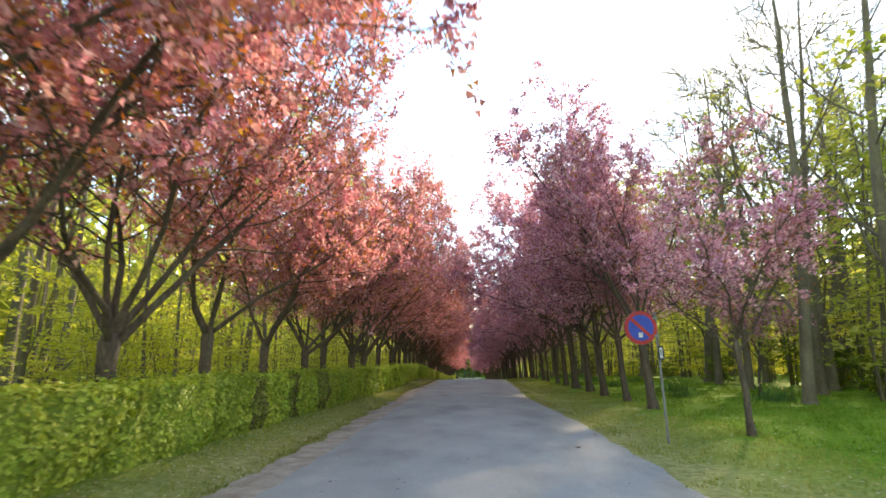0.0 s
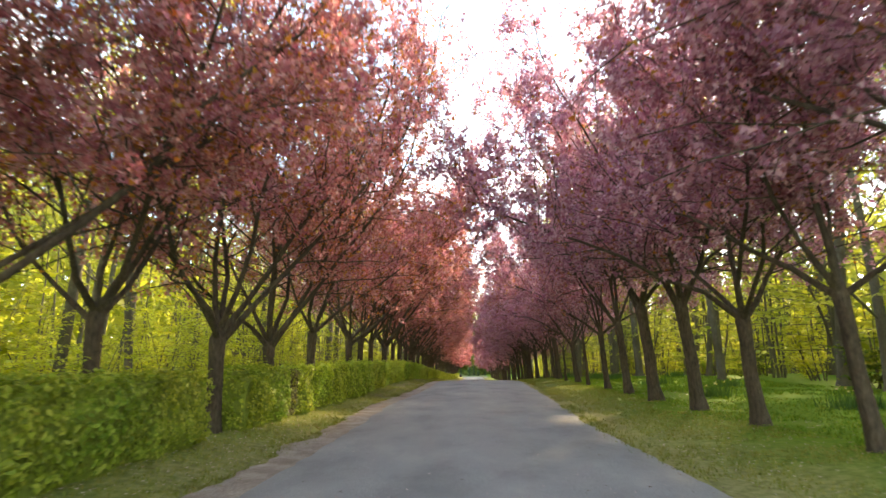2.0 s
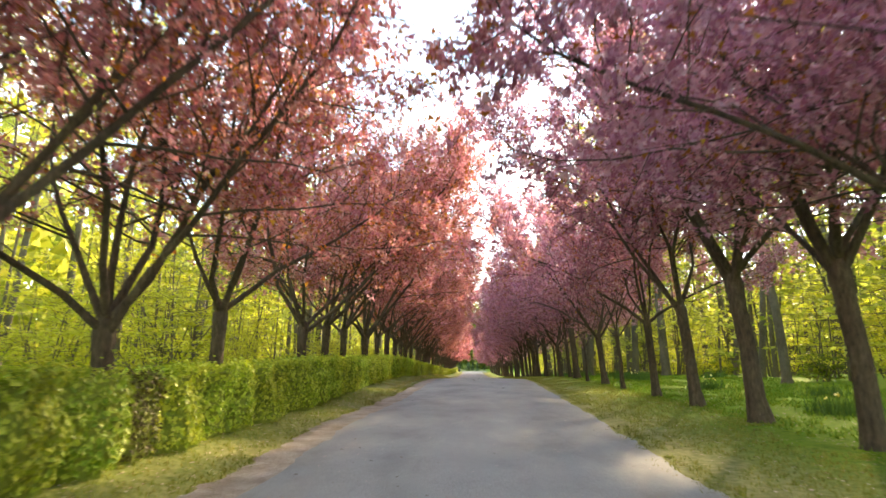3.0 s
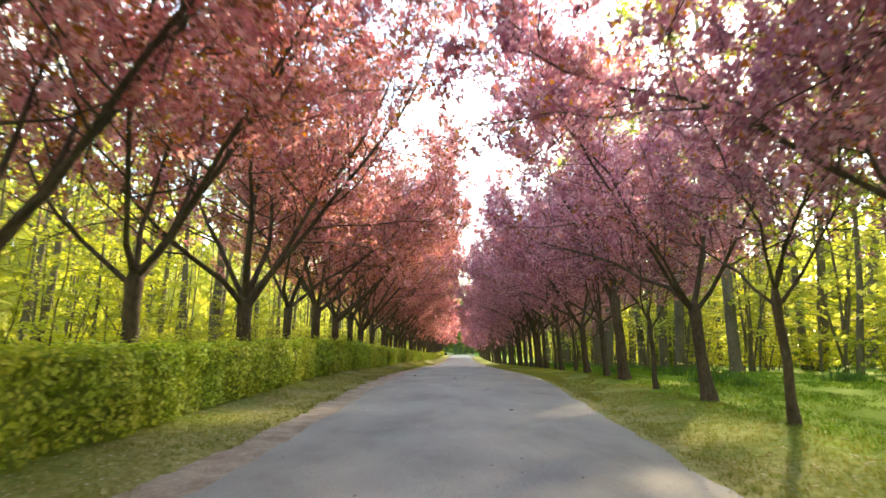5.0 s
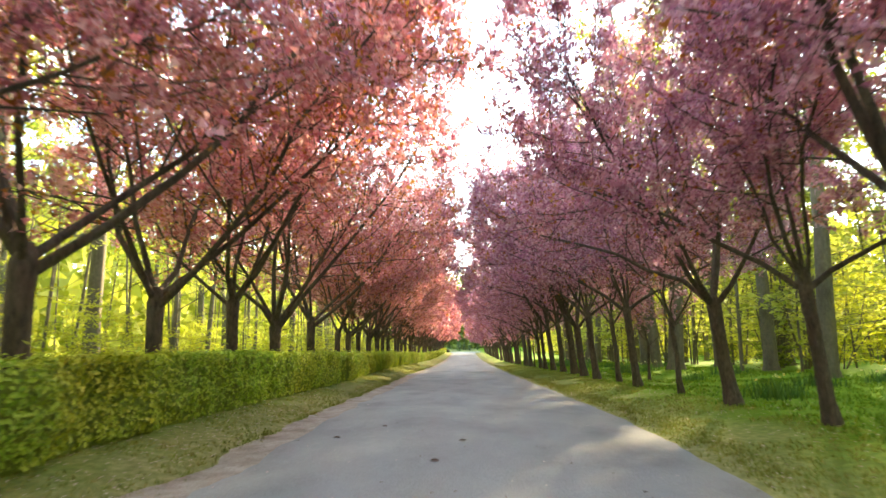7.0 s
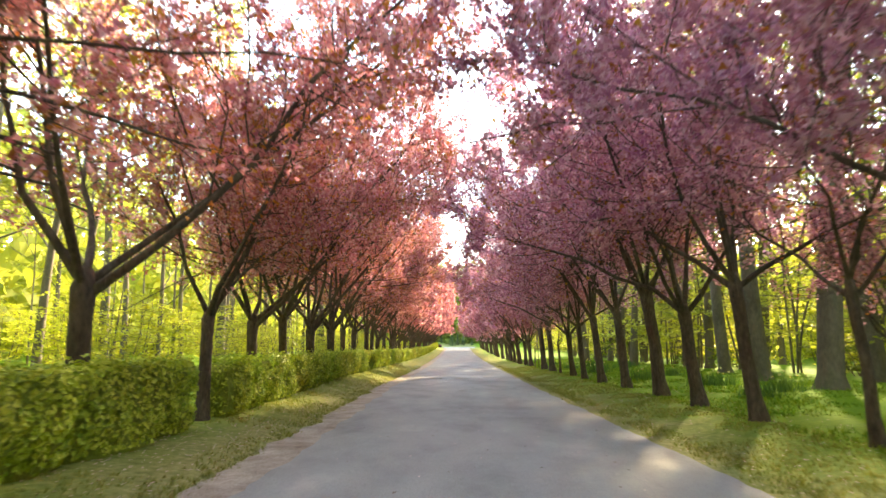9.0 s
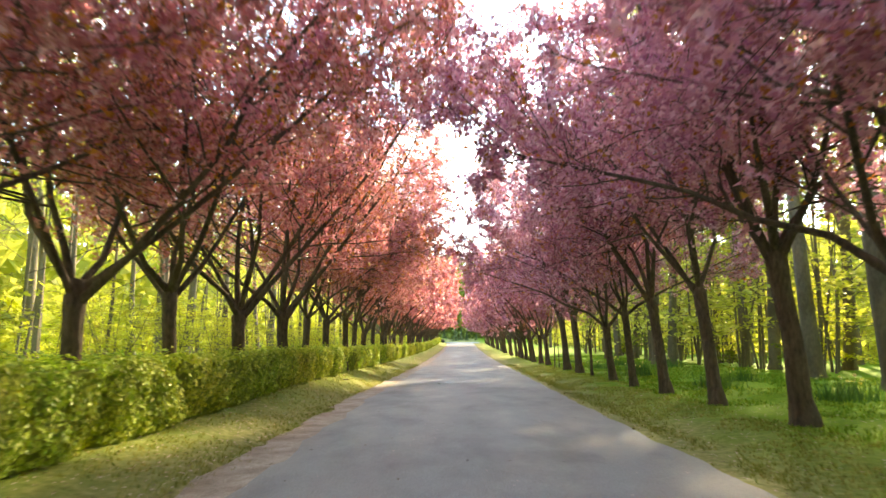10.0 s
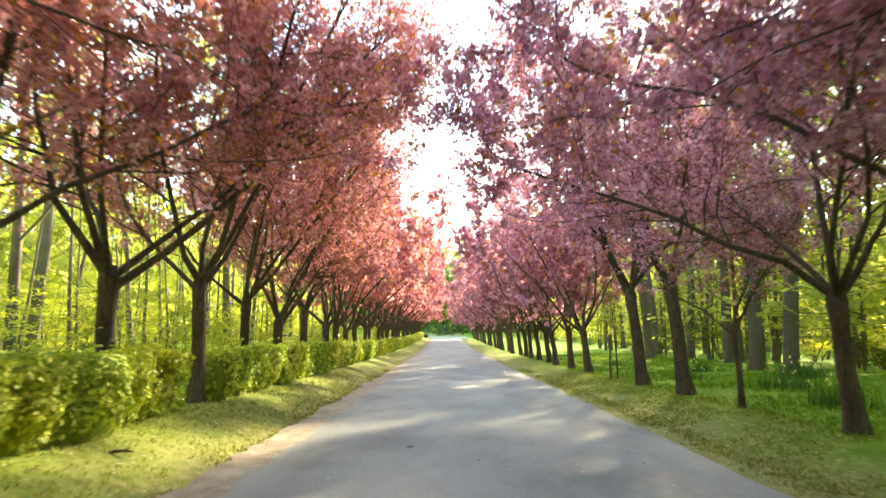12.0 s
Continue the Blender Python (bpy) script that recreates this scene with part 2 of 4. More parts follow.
EDGE_X = (2.75, 2.9, 2.5, 2.8, 3.05, 3.4, 3.3, 3.1, 3.2, 2.9)


def road_z(y):
    return float(np.interp(y, _ys, _zs))


LAT_X = (-60, -12, -6, -3.6, -2.75, -2.55, -1.7, 2.1, 2.5, 3.6, 4.6, 8, 14, 60)
LAT_Z = (1.2, 0.35, 0.16, 0.12, 0.0, -0.06, -0.10, -0.10, -0.02, 0.015, 0.13, 0.16, 0.3, 1.0)


def left_edge(y):
    return float(np.interp(y, LEFT_Y, LEFT_X))


def right_edge(y):
    return float(np.interp(y, EDGE_Y, EDGE_X))


def bank(x, y):
    """The verge on the hedge's side rises in the second half of the avenue."""
    if x > -2.7:
        return 0.0
    t = min(max((y - 62) / 16, 0.0), 1.0)
    return 0.26 * t * t * (3 - 2 * t) * min(1.0, (-2.7 - x) / 1.3)


def ground_z(x, y):
    lump = 0.0
    if x < -5 or x > 6.5:
        lump = 0.10 * noise.noise((x * 0.25, y * 0.25, 0.3))
    side = x - (left_edge(y) + 2.08) * min(1.0, max(0.0, (x + 4.2) / 1.2)) if x < -1.0 else x
    return road_z(y) + float(np.interp(side, LAT_X, LAT_Z)) + lump + bank(x, y)


# ---- mesh tools ----
def link_mesh(name, verts, faces, mat, parent=None, label="", smooth=False):
    me = bpy.data.meshes.new(name)
    me.from_pydata([tuple(v) for v in verts], [], [tuple(f) for f in faces])
    me.materials.append(mat)
    if smooth:
        me.polygons.foreach_set("use_smooth", [True] * len(me.polygons))
    me.update()
    ob = new(name, me)
    if parent is not None:
        ob.parent = parent
    if label:
        ob["label"] = label
    return ob


def part(name, bm, mat, parent, label=""):
    me = bpy.data.meshes.new(name)
    bm.to_mesh(me)
    bm.free()
    me.materials.append(mat)
    ob = new(name, me)
    ob.parent = parent
    if label:
        ob["label"] = label
    return ob


def kites(rng, centres, size, ratio=0.7, flat=0.0, normals=None, fold=0.18):
    """Small folded four-cornered blades at the centres: verts and faces. flat: 0 turned any way, 1 lying level."""
    c = np.asarray(centres, float)
    k = len(c)
    nrm = rng.normal(size=(k, 3))
    nrm /= np.linalg.norm(nrm, axis=1)[:, None]
    if normals is not None:
        nrm = nrm * 0.75 + normals
    nrm[:, 2] += flat * 3.0
    nrm /= np.linalg.norm(nrm, axis=1)[:, None]
    u = np.cross(nrm, rng.normal(size=(k, 3)))
    u /= np.linalg.norm(u, axis=1)[:, None] + 1e-9
    v = np.cross(nrm, u)
    s = (size * rng.uniform(0.65, 1.3, k))[:, None] * 0.5
    lift = nrm * s * fold
    verts = np.stack([c - u * s, c + v * s * ratio + lift, c + u * s, c - v * s * ratio + lift], 1).reshape(-1, 3)
    faces = np.arange(4 * k).reshape(-1, 4)
    return verts, faces


def shards(rng, centres, size):
    """Crumpled petals: one uneven triangle each, turned any way."""
    c = np.asarray(centres, float)
    k = len(c)
    u = rng.normal(size=(k, 3))
    u /= np.linalg.norm(u, axis=1)[:, None]
    v = np.cross(u, rng.normal(size=(k, 3)))
    v /= np.linalg.norm(v, axis=1)[:, None] + 1e-9
    a = np.array([0.0, 2.09, 4.19])[None, :] + rng.uniform(-0.45, 0.45, (k, 3))
    r = 0.5 * size * rng.uniform(0.65, 1.35, (k, 3))
    verts = c[:, None] + (u[:, None] * np.cos(a)[..., None] + v[:, None] * np.sin(a)[..., None]) * r[..., None]
    return verts.reshape(-1, 3), np.arange(3 * k).reshape(-1, 3)


def tube(path, radii, sides, verts, faces):
    """Adds a tapering round limb along the path to verts and faces."""
    start = len(verts)
    up = Vector((0.3, 0.2, 1.0)).normalized()
    for i, (p, r) in enumerate(zip(path, radii)):
        a, b = path[max(i - 1, 0)], path[min(i + 1, len(path) - 1)]
        d = (b - a).normalized()
        x = d.cross(up)
        if x.length < 0.05:
            x = d.cross(Vector((1, 0, 0)))
        x.normalize()
        y = d.cross(x)
        for s in range(sides):
            t = 2 * math.pi * s / sides
            verts.append(p + x * (r * math.cos(t)) + y * (r * math.sin(t)))
    for i in range(len(path) - 1):
        for s in range(sides):
            a, b = start + i * sides + s, start + i * sides + (s + 1) % sides
            faces.append((a, b, b + sides, a + sides))
    if sides > 3:
        faces.append(tuple(start + (len(path) - 1) * sides + s for s in range(sides)))


def limb(rnd, origin, way, length, steps, rise, wander):
    """A bending line of points: rise turns it upward, wander makes it crooked."""
    pts, d, p = [origin.copy()], way.normalized(), origin.copy()
    for _ in range(steps):
        d = (d + Vector((rnd.gauss(0, wander), rnd.gauss(0, wander), rnd.gauss(0, wander) + rise))).normalized()
        p = p + d * (length / steps)
        pts.append(p.copy())
    return pts


def taper(r0, r1, k, power=1.0):
    return [r0 + (r1 - r0) * (i / (k - 1)) ** power for i in range(k)]


def along(pts, f):
    i = min(int(f * (len(pts) - 1)), len(pts) - 2)
    g = f * (len(pts) - 1) - i
    return pts[i].lerp(pts[i + 1], g), (pts[i + 1] - pts[i]).normalized()


def side_way(rnd, d, angle):
    """A way that leaves d by the angle, on a chance side."""
    x = d.orthogonal().normalized()
    y = d.cross(x)
    t = rnd.uniform(0, 2 * math.pi)
    return (d * math.cos(angle) + (x * math.cos(t) + y * math.sin(t)) * math.sin(angle)).normalized()


def cherry(seed, label, group, fork=1.85, tall=9.0, girth=0.17, limbs=5, clusters=2350, each=9, size=0.086, leaves=3500,
           lean=0.15, reach=1.0, wide=3.9, detail=2, petal=None, skirt=0.5):
    """A flowering cherry whose crown reaches to +x: trunk, branches, blossom and young leaves under one root."""
    rnd, rng = random.Random(seed), np.random.RandomState(seed)

    def within(p):
        """Twigs crowd together towards the crown's outer face, where the trees are kept clear of the road."""
        w = wide * (1 + 0.26 * noise.noise((p.x * 0.6 + seed, p.y * 0.6, p.z * 0.6)) + 0.10 * noise.noise((p.x * 2.1, p.y * 2.1 + seed, p.z * 2.1)))
        r, a = math.hypot(p.x, p.y), 0.55 * w
        if r <= a:
            return p
        k = (a + (w - a) * (1 - math.exp(-(r - a) / (w - a)))) / r
        return Vector((p.x * k, p.y * k, p.z))

    root = new("cherry_tree")
    root.empty_display_size = 0.3
    tagged(root, label, "tree", group)
    tv, tf = [], []
    top = Vector((lean, rnd.uniform(-0.1, 0.1), fork))
    stem = [Vector((0, 0, -0.12)), Vector((0, 0, 0.06)), Vector((0.02 + lean * 0.12, rnd.uniform(-0.02, 0.02), 0.35)),
            top * 0.5 + Vector((rnd.uniform(-0.03, 0.03), rnd.uniform(-0.03, 0.03), 0)), top * 0.82, top, top + Vector((0.01, 0, 0.22))]
    tube(stem, [girth * k for k in (1.9, 1.5, 1.12, 1.0, 0.98, 1.12, 0.6)], 10, tv, tf)
    link_mesh("trunk", tv, tf, CHERRY_BARK, root, smooth=True)
    spots = []
    turn = rnd.uniform(0, 2 * math.pi)
    for i in range(limbs + 1):
        bv, bf = [], []
        middle = i == limbs
        az = turn + 2 * math.pi * i / limbs + rnd.uniform(-0.35, 0.35)
        az -= 0.22 * reach * math.sin(az)
        tilt = radians(rnd.uniform(6, 14) if middle else rnd.uniform(30, 53))
        way = Vector((math.sin(tilt) * math.cos(az), math.sin(tilt) * math.sin(az), math.cos(tilt)))
        bias = 1.0 + 0.13 * reach * math.cos(az) * (0 if middle else 1)
        length = (tall - fork) * rnd.uniform(0.80, 0.98) * bias * (0.92 if middle else 0.95)
        pts = limb(rnd, top + Vector((0, 0, rnd.uniform(-0.15, 0.15))), way, length, 9, 0.05, 0.12)
        r0 = girth * rnd.uniform(0.42, 0.56)
        tube(pts, taper(r0, 0.008, 10, 0.62), 6, bv, bf)
        kids = int(4.8 * length ** 0.75) if detail > 1 else 7
        for k in range(kids):
            f = 0.20 + 0.78 * (k + rnd.random() * 0.8) / kids
            p, d = along(pts, f)
            cl = (1.05 + 2.4 * (1 - f) ** 0.8 * min(1, f * 4.2)) * rnd.uniform(0.7, 1.15) * (tall / 9)
            w = side_way(rnd, d, radians(rnd.uniform(40, 75)))
            w.z = abs(w.z) * 0.35 + w.z * 0.6 + 0.02
            cp = limb(rnd, p, w, cl, 5, 0.10, 0.2)
            tube(cp, taper(max(0.010, r0 * (1 - f) * 0.36), 0.006, 6), 4 if cl > 1.6 and detail > 1 else 3, bv, bf)
            twigs = max(3, int(cl * 4.2))
            for _ in range(twigs):
                g = rnd.uniform(0.1, 1.0)
                q, e = along(cp, g)
                tl = rnd.uniform(0.3, 0.8)
                tp = limb(rnd, q, side_way(rnd, e, radians(rnd.uniform(25, 70))), tl, 2, 0.05, 0.12)
                if detail > 1:
                    tube(tp[::2], [0.006, 0.003], 3, bv, bf)
                for h in (0.2, 0.45, 0.7, 1.0):
                    spots.append(along(tp, min(h, 0.999))[0])
            for h in (0.4, 0.6, 0.8, 0.97):
                spots.append(along(cp, h)[0])
        for _ in range(16 if detail > 1 else 6):
            q, e = along(pts, rnd.uniform(0.45, 1.0))
            tp = limb(rnd, q, side_way(rnd, e, radians(rnd.uniform(30, 70))), rnd.uniform(0.25, 0.6), 2, 0.05, 0.12)
            if detail > 1:
                tube(tp[::2], [0.006, 0.003], 3, bv, bf)
            spots += [along(tp, h)[0] for h in (0.3, 0.6, 0.95)]
        spots += [along(pts, h)[0] for h in (0.6, 0.68, 0.75, 0.82, 0.88, 0.94, 0.99)]
        link_mesh("limb", [within(q) for q in bv], bf, CHERRY_BARK, root, smooth=True)
    spots = np.array([tuple(within(q)) for q in spots])
    spots = spots[rng.uniform(0, 1, len(spots)) < np.clip((spots[:, 2] - fork - skirt) / 1.3, 0.05, 1)]
    pick = spots[rng.randint(0, len(spots), clusters)] + rng.normal(0, 0.06, (clusters, 3))
    pick = np.repeat(pick, each, 0) + rng.normal(0, 0.05, (clusters * each, 3))
    v, f = shards(rng, pick, size)
    link_mesh("blossom", v, f, petal or BLOSSOM, root, "double pink cherry blossom in clusters")
    pick = spots[rng.randint(0, len(spots), leaves)] + rng.normal(0, 0.09, (leaves, 3))
    v, f = shards(rng, pick, 0.085 if detail > 1 else 0.2)
    link_mesh("young_foliage", v, f, YOUNG, root, "bronze young leaves")
    return root


def forest_tree(seed, tall, girth, leaves, size, limbs=9, clear=0.35, kids=5, spread=0.42):
    """A slim woodland tree just coming into leaf."""
    rnd, rng = random.Random(seed), np.random.RandomState(seed)
    root = new("woodland_tree")
    tagged(root, "tall slim beech with grey-green bark and sparse fresh leaves", "tree", "woodland trees")
    tv, tf, bv, bf, spots = [], [], [], [], []
    stem = limb(rnd, Vector((0, 0, -0.2)), Vector((rnd.uniform(-0.06, 0.06), rnd.uniform(-0.06, 0.06), 1)), tall, 9, 0.05, 0.035)
    radii = taper(girth, girth * 0.12, 10)
    stem.insert(1, stem[0].lerp(stem[1], 0.22))
    radii.insert(1, girth * 0.98)
    radii[0] = girth * 1.6
    tube(stem, radii, 8, tv, tf)
    for i in range(limbs):
        f = clear + (0.97 - clear) * (i + rnd.random() * 0.7) / limbs
        p, d = along(stem, f)
        az = rnd.uniform(0, 2 * math.pi)
        tilt = radians(rnd.uniform(40, 75))
        w = Vector((math.sin(tilt) * math.cos(az), math.sin(tilt) * math.sin(az), math.cos(tilt)))
        length = (1 - f) * tall * spread + 1.2
        pts = limb(rnd, p, w, length, 5, 0.07, 0.1)
        tube(pts, taper(girth * 0.34 * (1.1 - f), 0.012, 6), 4, bv, bf)
        for _ in range(kids):
            q, e = along(pts, rnd.uniform(0.25, 1.0))
            cp = limb(rnd, q, side_way(rnd, e, radians(rnd.uniform(30, 60))), rnd.uniform(0.8, 1.9), 3, 0.05, 0.12)
            tube(cp[::3] if len(cp) < 3 else [cp[0], cp[2], cp[3]], [0.02, 0.012, 0.006], 3, bv, bf)
            for _ in range(2 if kids > 9 else 1):
                q2, e2 = along(cp, rnd.uniform(0.3, 1.0))
                tp = limb(rnd, q2, side_way(rnd, e2, radians(rnd.uniform(25, 55))), rnd.uniform(0.5, 1.0), 2, 0.03, 0.1)
                tube([tp[0], tp[2]], [0.01, 0.005], 3, bv, bf)
                spots += [along(tp, h)[0] for h in (0.3, 0.6, 0.95)]
            spots += [along(cp, h)[0] for h in (0.4, 0.6, 0.8, 0.98)]
    base = len(tv)
    link_mesh("trunk", tv + bv, tf + [tuple(k + base for k in q) for q in bf], BEECH_BARK, root, smooth=True)
    spots = np.array([tuple(s) for s in spots])
    pick = spots[rng.randint(0, len(spots), leaves)] + rng.normal(0, 0.16, (leaves, 3)) * (1, 1, 0.5)
    v, f = shards(rng, pick, size * 1.1)
    link_mesh("foliage", v, f, BEECH_LEAF, root, "fresh yellow-green leaves")
    return root


def understory(seed, name, label, tall, wide, sprays, per, size, mat):
    """A young many-stemmed shrub with leaves in level sprays."""
    rnd, rng = random.Random(seed), np.random.RandomState(seed)
    root = new(name)
    tagged(root, label, "shrub", "woodland undergrowth")
    sv, sf, spots = [], [], []
    splay = 0.5 if tall < 6 else 0.16
    stems = [limb(rnd, Vector((rnd.uniform(-0.3, 0.3), rnd.uniform(-0.3, 0.3), -0.1)),
                  Vector((rnd.uniform(-splay, splay), rnd.uniform(-splay, splay), 1)), tall * rnd.uniform(0.7, 1.0), 5, 0.04, 0.08) for _ in range(5)]
    for st in stems:
        tube(st, taper(0.035, 0.008, 6), 4, sv, sf)
    for _ in range(sprays):
        p, d = along(rnd.choice(stems), rnd.uniform(0.1, 1.0))
        az = rnd.uniform(0, 2 * math.pi)
        length = rnd.uniform(0.5, 1.0) * wide
        w = Vector((math.cos(az), math.sin(az), rnd.uniform(-0.1, 0.25)))
        tw = limb(rnd, p, w, length, 3, 0.0, 0.08)
        tube([tw[0], tw[3]], [0.012, 0.004], 3, sv, sf)
        for _ in range(per):
            q, _d = along(tw, rnd.uniform(0.15, 1.0))
            spots.append(tuple(q + Vector((rnd.gauss(0, 0.2), rnd.gauss(0, 0.2), rnd.gauss(0, 0.05)))))
    link_mesh("woody_frame", sv, sf, BEECH_BARK, root, smooth=True)
    v, f = kites(rng, np.array(spots), size, 0.65, 0.45)
    link_mesh("foliage", v, f, mat, root)
    return root


def place(x, y, turn=0.0, scale=1.0, sink=0.0, tilt=(0.0, 0.0)):
    m = pose(x, y, ground_z(x, y) - sink, tilt[0], tilt[1], turn)
    return m @ Matrix.Diagonal((scale, scale, scale, 1))


def put(kinds, spots):
    """Sets the kinds at the spots in turn: the first use of each is the original itself."""
    used = set()
    for which, m in spots:
        ob = kinds[which]
        if which in used:
            copy_thing(ob, m)
        else:
            ob.matrix_basis = m
            used.add(which)


# ---- ground, road ----
gx = [-900, -300, -120, -60, -40, -28, -20, -16, -12, -10, -8, -6, -5, -4.2, -3.8, -3.5, -3.3, -3.1, -2.95, -2.8, -2.65, -2.5, -2.3, -1.7, 0.5, 2.1, 2.5, 3.1, 3.6, 4.0, 4.6,
      5.4, 6.5, 8, 10, 12, 14, 18, 24, 32, 44, 60, 120, 300, 900]
gy = [-900, -300, -120, -60, -30] + [v * 1.5 for v in range(-12, 130)] + [200, 215, 240, 300, 450, 900, 2500]
gv = [(x, y, ground_z(x, min(max(y, -390), 590))) for y in gy for x in gx]
gf = [(j * len(gx) + i, j * len(gx) + i + 1, (j + 1) * len(gx) + i + 1, (j + 1) * len(gx) + i)
      for j in range(len(gy) - 1) for i in range(len(gx) - 1)]
ground = link_mesh("ground", gv, gf, GROUND, smooth=True)
tagged(ground, "grassy verges and woodland floor worn to straw by the road", "ground", kind="structure")


def strip(name, left, right, y0, y1, step, lift, mat, ragged, seed, crown=0.0):
    rnd = random.Random(seed)
    v, f, y, k = [], [], y0, 0
    while y <= y1:
        a = left(y) + ragged * (noise.noise((y * 0.8, seed, 0.1)) + 0.45 * noise.noise((y * 3.3, seed, 2.1))) + rnd.uniform(-0.06, 0.06) * ragged
        b = right(y) + ragged * (noise.noise((y * 0.8, seed, 7.1)) + 0.45 * noise.noise((y * 3.3, seed, 9.1))) + rnd.uniform(-0.06, 0.06) * ragged
        for g in (0.0, 0.12, 0.5, 0.88, 1.0):
            drop = 0.05 if g in (0.0, 1.0) and crown else 0.0
            v.append((a + (b - a) * g, y, road_z(y) + lift + crown * (1 - (2 * g - 1) ** 2) - drop * 0.4))
        if k:
            o = (k - 1) * 5
            f += [(o + i, o + i + 1, o + i + 6, o + i + 5) for i in range(4)]
        y += step
        k += 1
    return link_mesh(name, v, f, mat, smooth=True)


road = strip("road", left_edge, right_edge, -30, 183, 0.25, 0.0, ASPHALT, 0.16, 3, 0.035)
tagged(road, "narrow grey asphalt avenue with crumbling edges", "road", kind="structure")
gravel = strip("road_shoulder", lambda y: left_edge(y) - 0.38, lambda y: left_edge(y) + 0.4, -30, 181, 0.12, -0.012, GRAVEL, 0.24, 5)
tagged(gravel, "pale sandy gravel shoulder along the asphalt", "shoulder", kind="structure")
cv = [(x, y, ground_z(2.0, 184) + 0.16) for y in (182.0, 188.5) for x in (-40, -20, -8, -3, 0, 4, 9, 20, 40)]
crossing = link_mesh("cross_road", cv, [(i, i + 1, i + 10, i + 9) for i in range(8)], ASPHALT)
tagged(crossing, "asphalt road crossing the end of the avenue", "road", kind="structure")


# ---- the two rows of cherry trees ----
LEFT_LABEL = "flowering cherry with pink blossom and bronze young leaves, behind the hedge"
RIGHT_LABEL = "flowering cherry in the grass verge, pink blossom tinted mauve for shade"
LG, RG = "cherry row by the hedge", "cherry row in the verge"
left_kinds = [cherry(11 + i, LEFT_LABEL, LG, fork=(1.7, 1.95, 1.6, 1.8)[i], tall=t, girth=g, limbs=k, lean=0.05, clusters=2550, reach=1.5, wide=5.9, skirt=0.3, leaves=4300)
              for i, (t, g, k) in enumerate(((9.2, 0.115, 5), (8.8, 0.12, 4), (9.6, 0.135, 6), (8.6, 0.105, 5)))]
right_kinds = [cherry(31 + i, RIGHT_LABEL, RG, fork=(1.95, 2.15, 1.8, 2.0)[i], tall=t, girth=g, limbs=k, lean=0.2, clusters=3500, size=0.09, leaves=2300, reach=1.8, wide=6.5, skirt=0.1, petal=SHADE_BLOSSOM)
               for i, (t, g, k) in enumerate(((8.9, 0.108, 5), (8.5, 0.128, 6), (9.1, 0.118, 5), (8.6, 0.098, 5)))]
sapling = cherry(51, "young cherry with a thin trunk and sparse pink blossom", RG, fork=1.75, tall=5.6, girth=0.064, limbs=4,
                 clusters=680, leaves=380, petal=SHADE_BLOSSOM, lean=0.12)
far_left = [cherry(61 + i, LEFT_LABEL, LG, fork=1.5, skirt=-0.9, tall=9.2, girth=0.125, clusters=1050, each=4, size=0.25, leaves=420, lean=0.05, detail=1, reach=1.4, wide=5.2)
            for i in range(2)]
far_right = [cherry(71 + i, RIGHT_LABEL, RG, fork=1.45, skirt=-1.0, tall=9.4, girth=0.125, clusters=1100, each=4, size=0.25, leaves=420, lean=0.2, detail=1, reach=1.7, wide=6.0, petal=SHADE_BLOSSOM)
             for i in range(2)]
LEFT = ((3.3, -4.6), (5.8, -4.6), (8.3, -4.7), (11.3, -4.7), (13.9, -4.55), (17.1, -4.5), (19.7, -4.6), (22.4, -4.22), (25.1, -4.23),
        (27.7, -4.05), (32.5, -4.1), (35.6, -4.3), (38.3, -4.35), (42.8, -4.4), (45.95, -4.42), (48.95, -4.42), (51.7, -4.35), (54.9, -4.4),
        (57.9, -4.45), (61.3, -4.45), (64.6, -4.3), (67.28, -4.43), (69.6, -4.4), (72.4, -4.4), (75.4, -4.4), (77.9, -4.47), (80.4, -4.48),
        (82.75, -4.25), (85.4, -4.4), (88.0, -4.45), (90.6, -4.4))
RIGHT_Y = (17.46, 20.5, 23.5, 26.6, 29.6, 32.8, 35.9, 42.6, 48.65, 51.0, 53.7, 59.5, 64.6, 67.2, 69.95, 73.0, 75.85,
           78.3, 81.0, 86.5, 89.3)
rnd = random.Random(5)
spots = []
for i, (y, x) in enumerate(LEFT):
    spots.append((0 if y == 61.3 else (i * 3 + i // 4) % 4, place(x, y, rnd.uniform(-32, 32), rnd.uniform(0.92, 1.06) * (1.0 if y < 7 else 0.9 if y < 15 else 0.94 if y < 21 else 1.13 if 41 < y < 50 else 1.07 if 28 < y < 41 else 1.04 if 62 < y < 76 else 1.06 if 53 < y < 62 else 1.0))))
put(left_kinds, spots)
spots = []
for i, y in enumerate(RIGHT_Y):
    grown = 1.04 if y < 28 else 1.08 if y < 40 or 62 < y < 76 else 1.06 if y == 48.65 else 0.92 if y == 51.0 else 1.0
    kind = {48.65: 1, 51.0: 3, 53.7: 2}.get(y, (i * 3 + i // 4) % 4)
    spots.append((kind, place((5.37 if 69 < y < 77 else 5.25) + rnd.uniform(-0.08, 0.08), y, 180 + rnd.uniform(-30, 30), rnd.uniform(0.96, 1.05) * grown)))
put(right_kinds, spots)
put([sapling], [(0, place(x, y, t, s)) for x, y, t, s in ((5.1, 11.6, 200, 0.88), (5.16, 45.4, 150, 1.02), (5.2, 39.3, 190, 1.2), (5.3, 56.5, 160, 1.05), (5.3, 61.9, 185, 1.25), (5.2, 83.9, 230, 0.9),
                                                           (6.7, 63.4, 80, 0.8), (10.2, 22.0, 20, 0.85))])
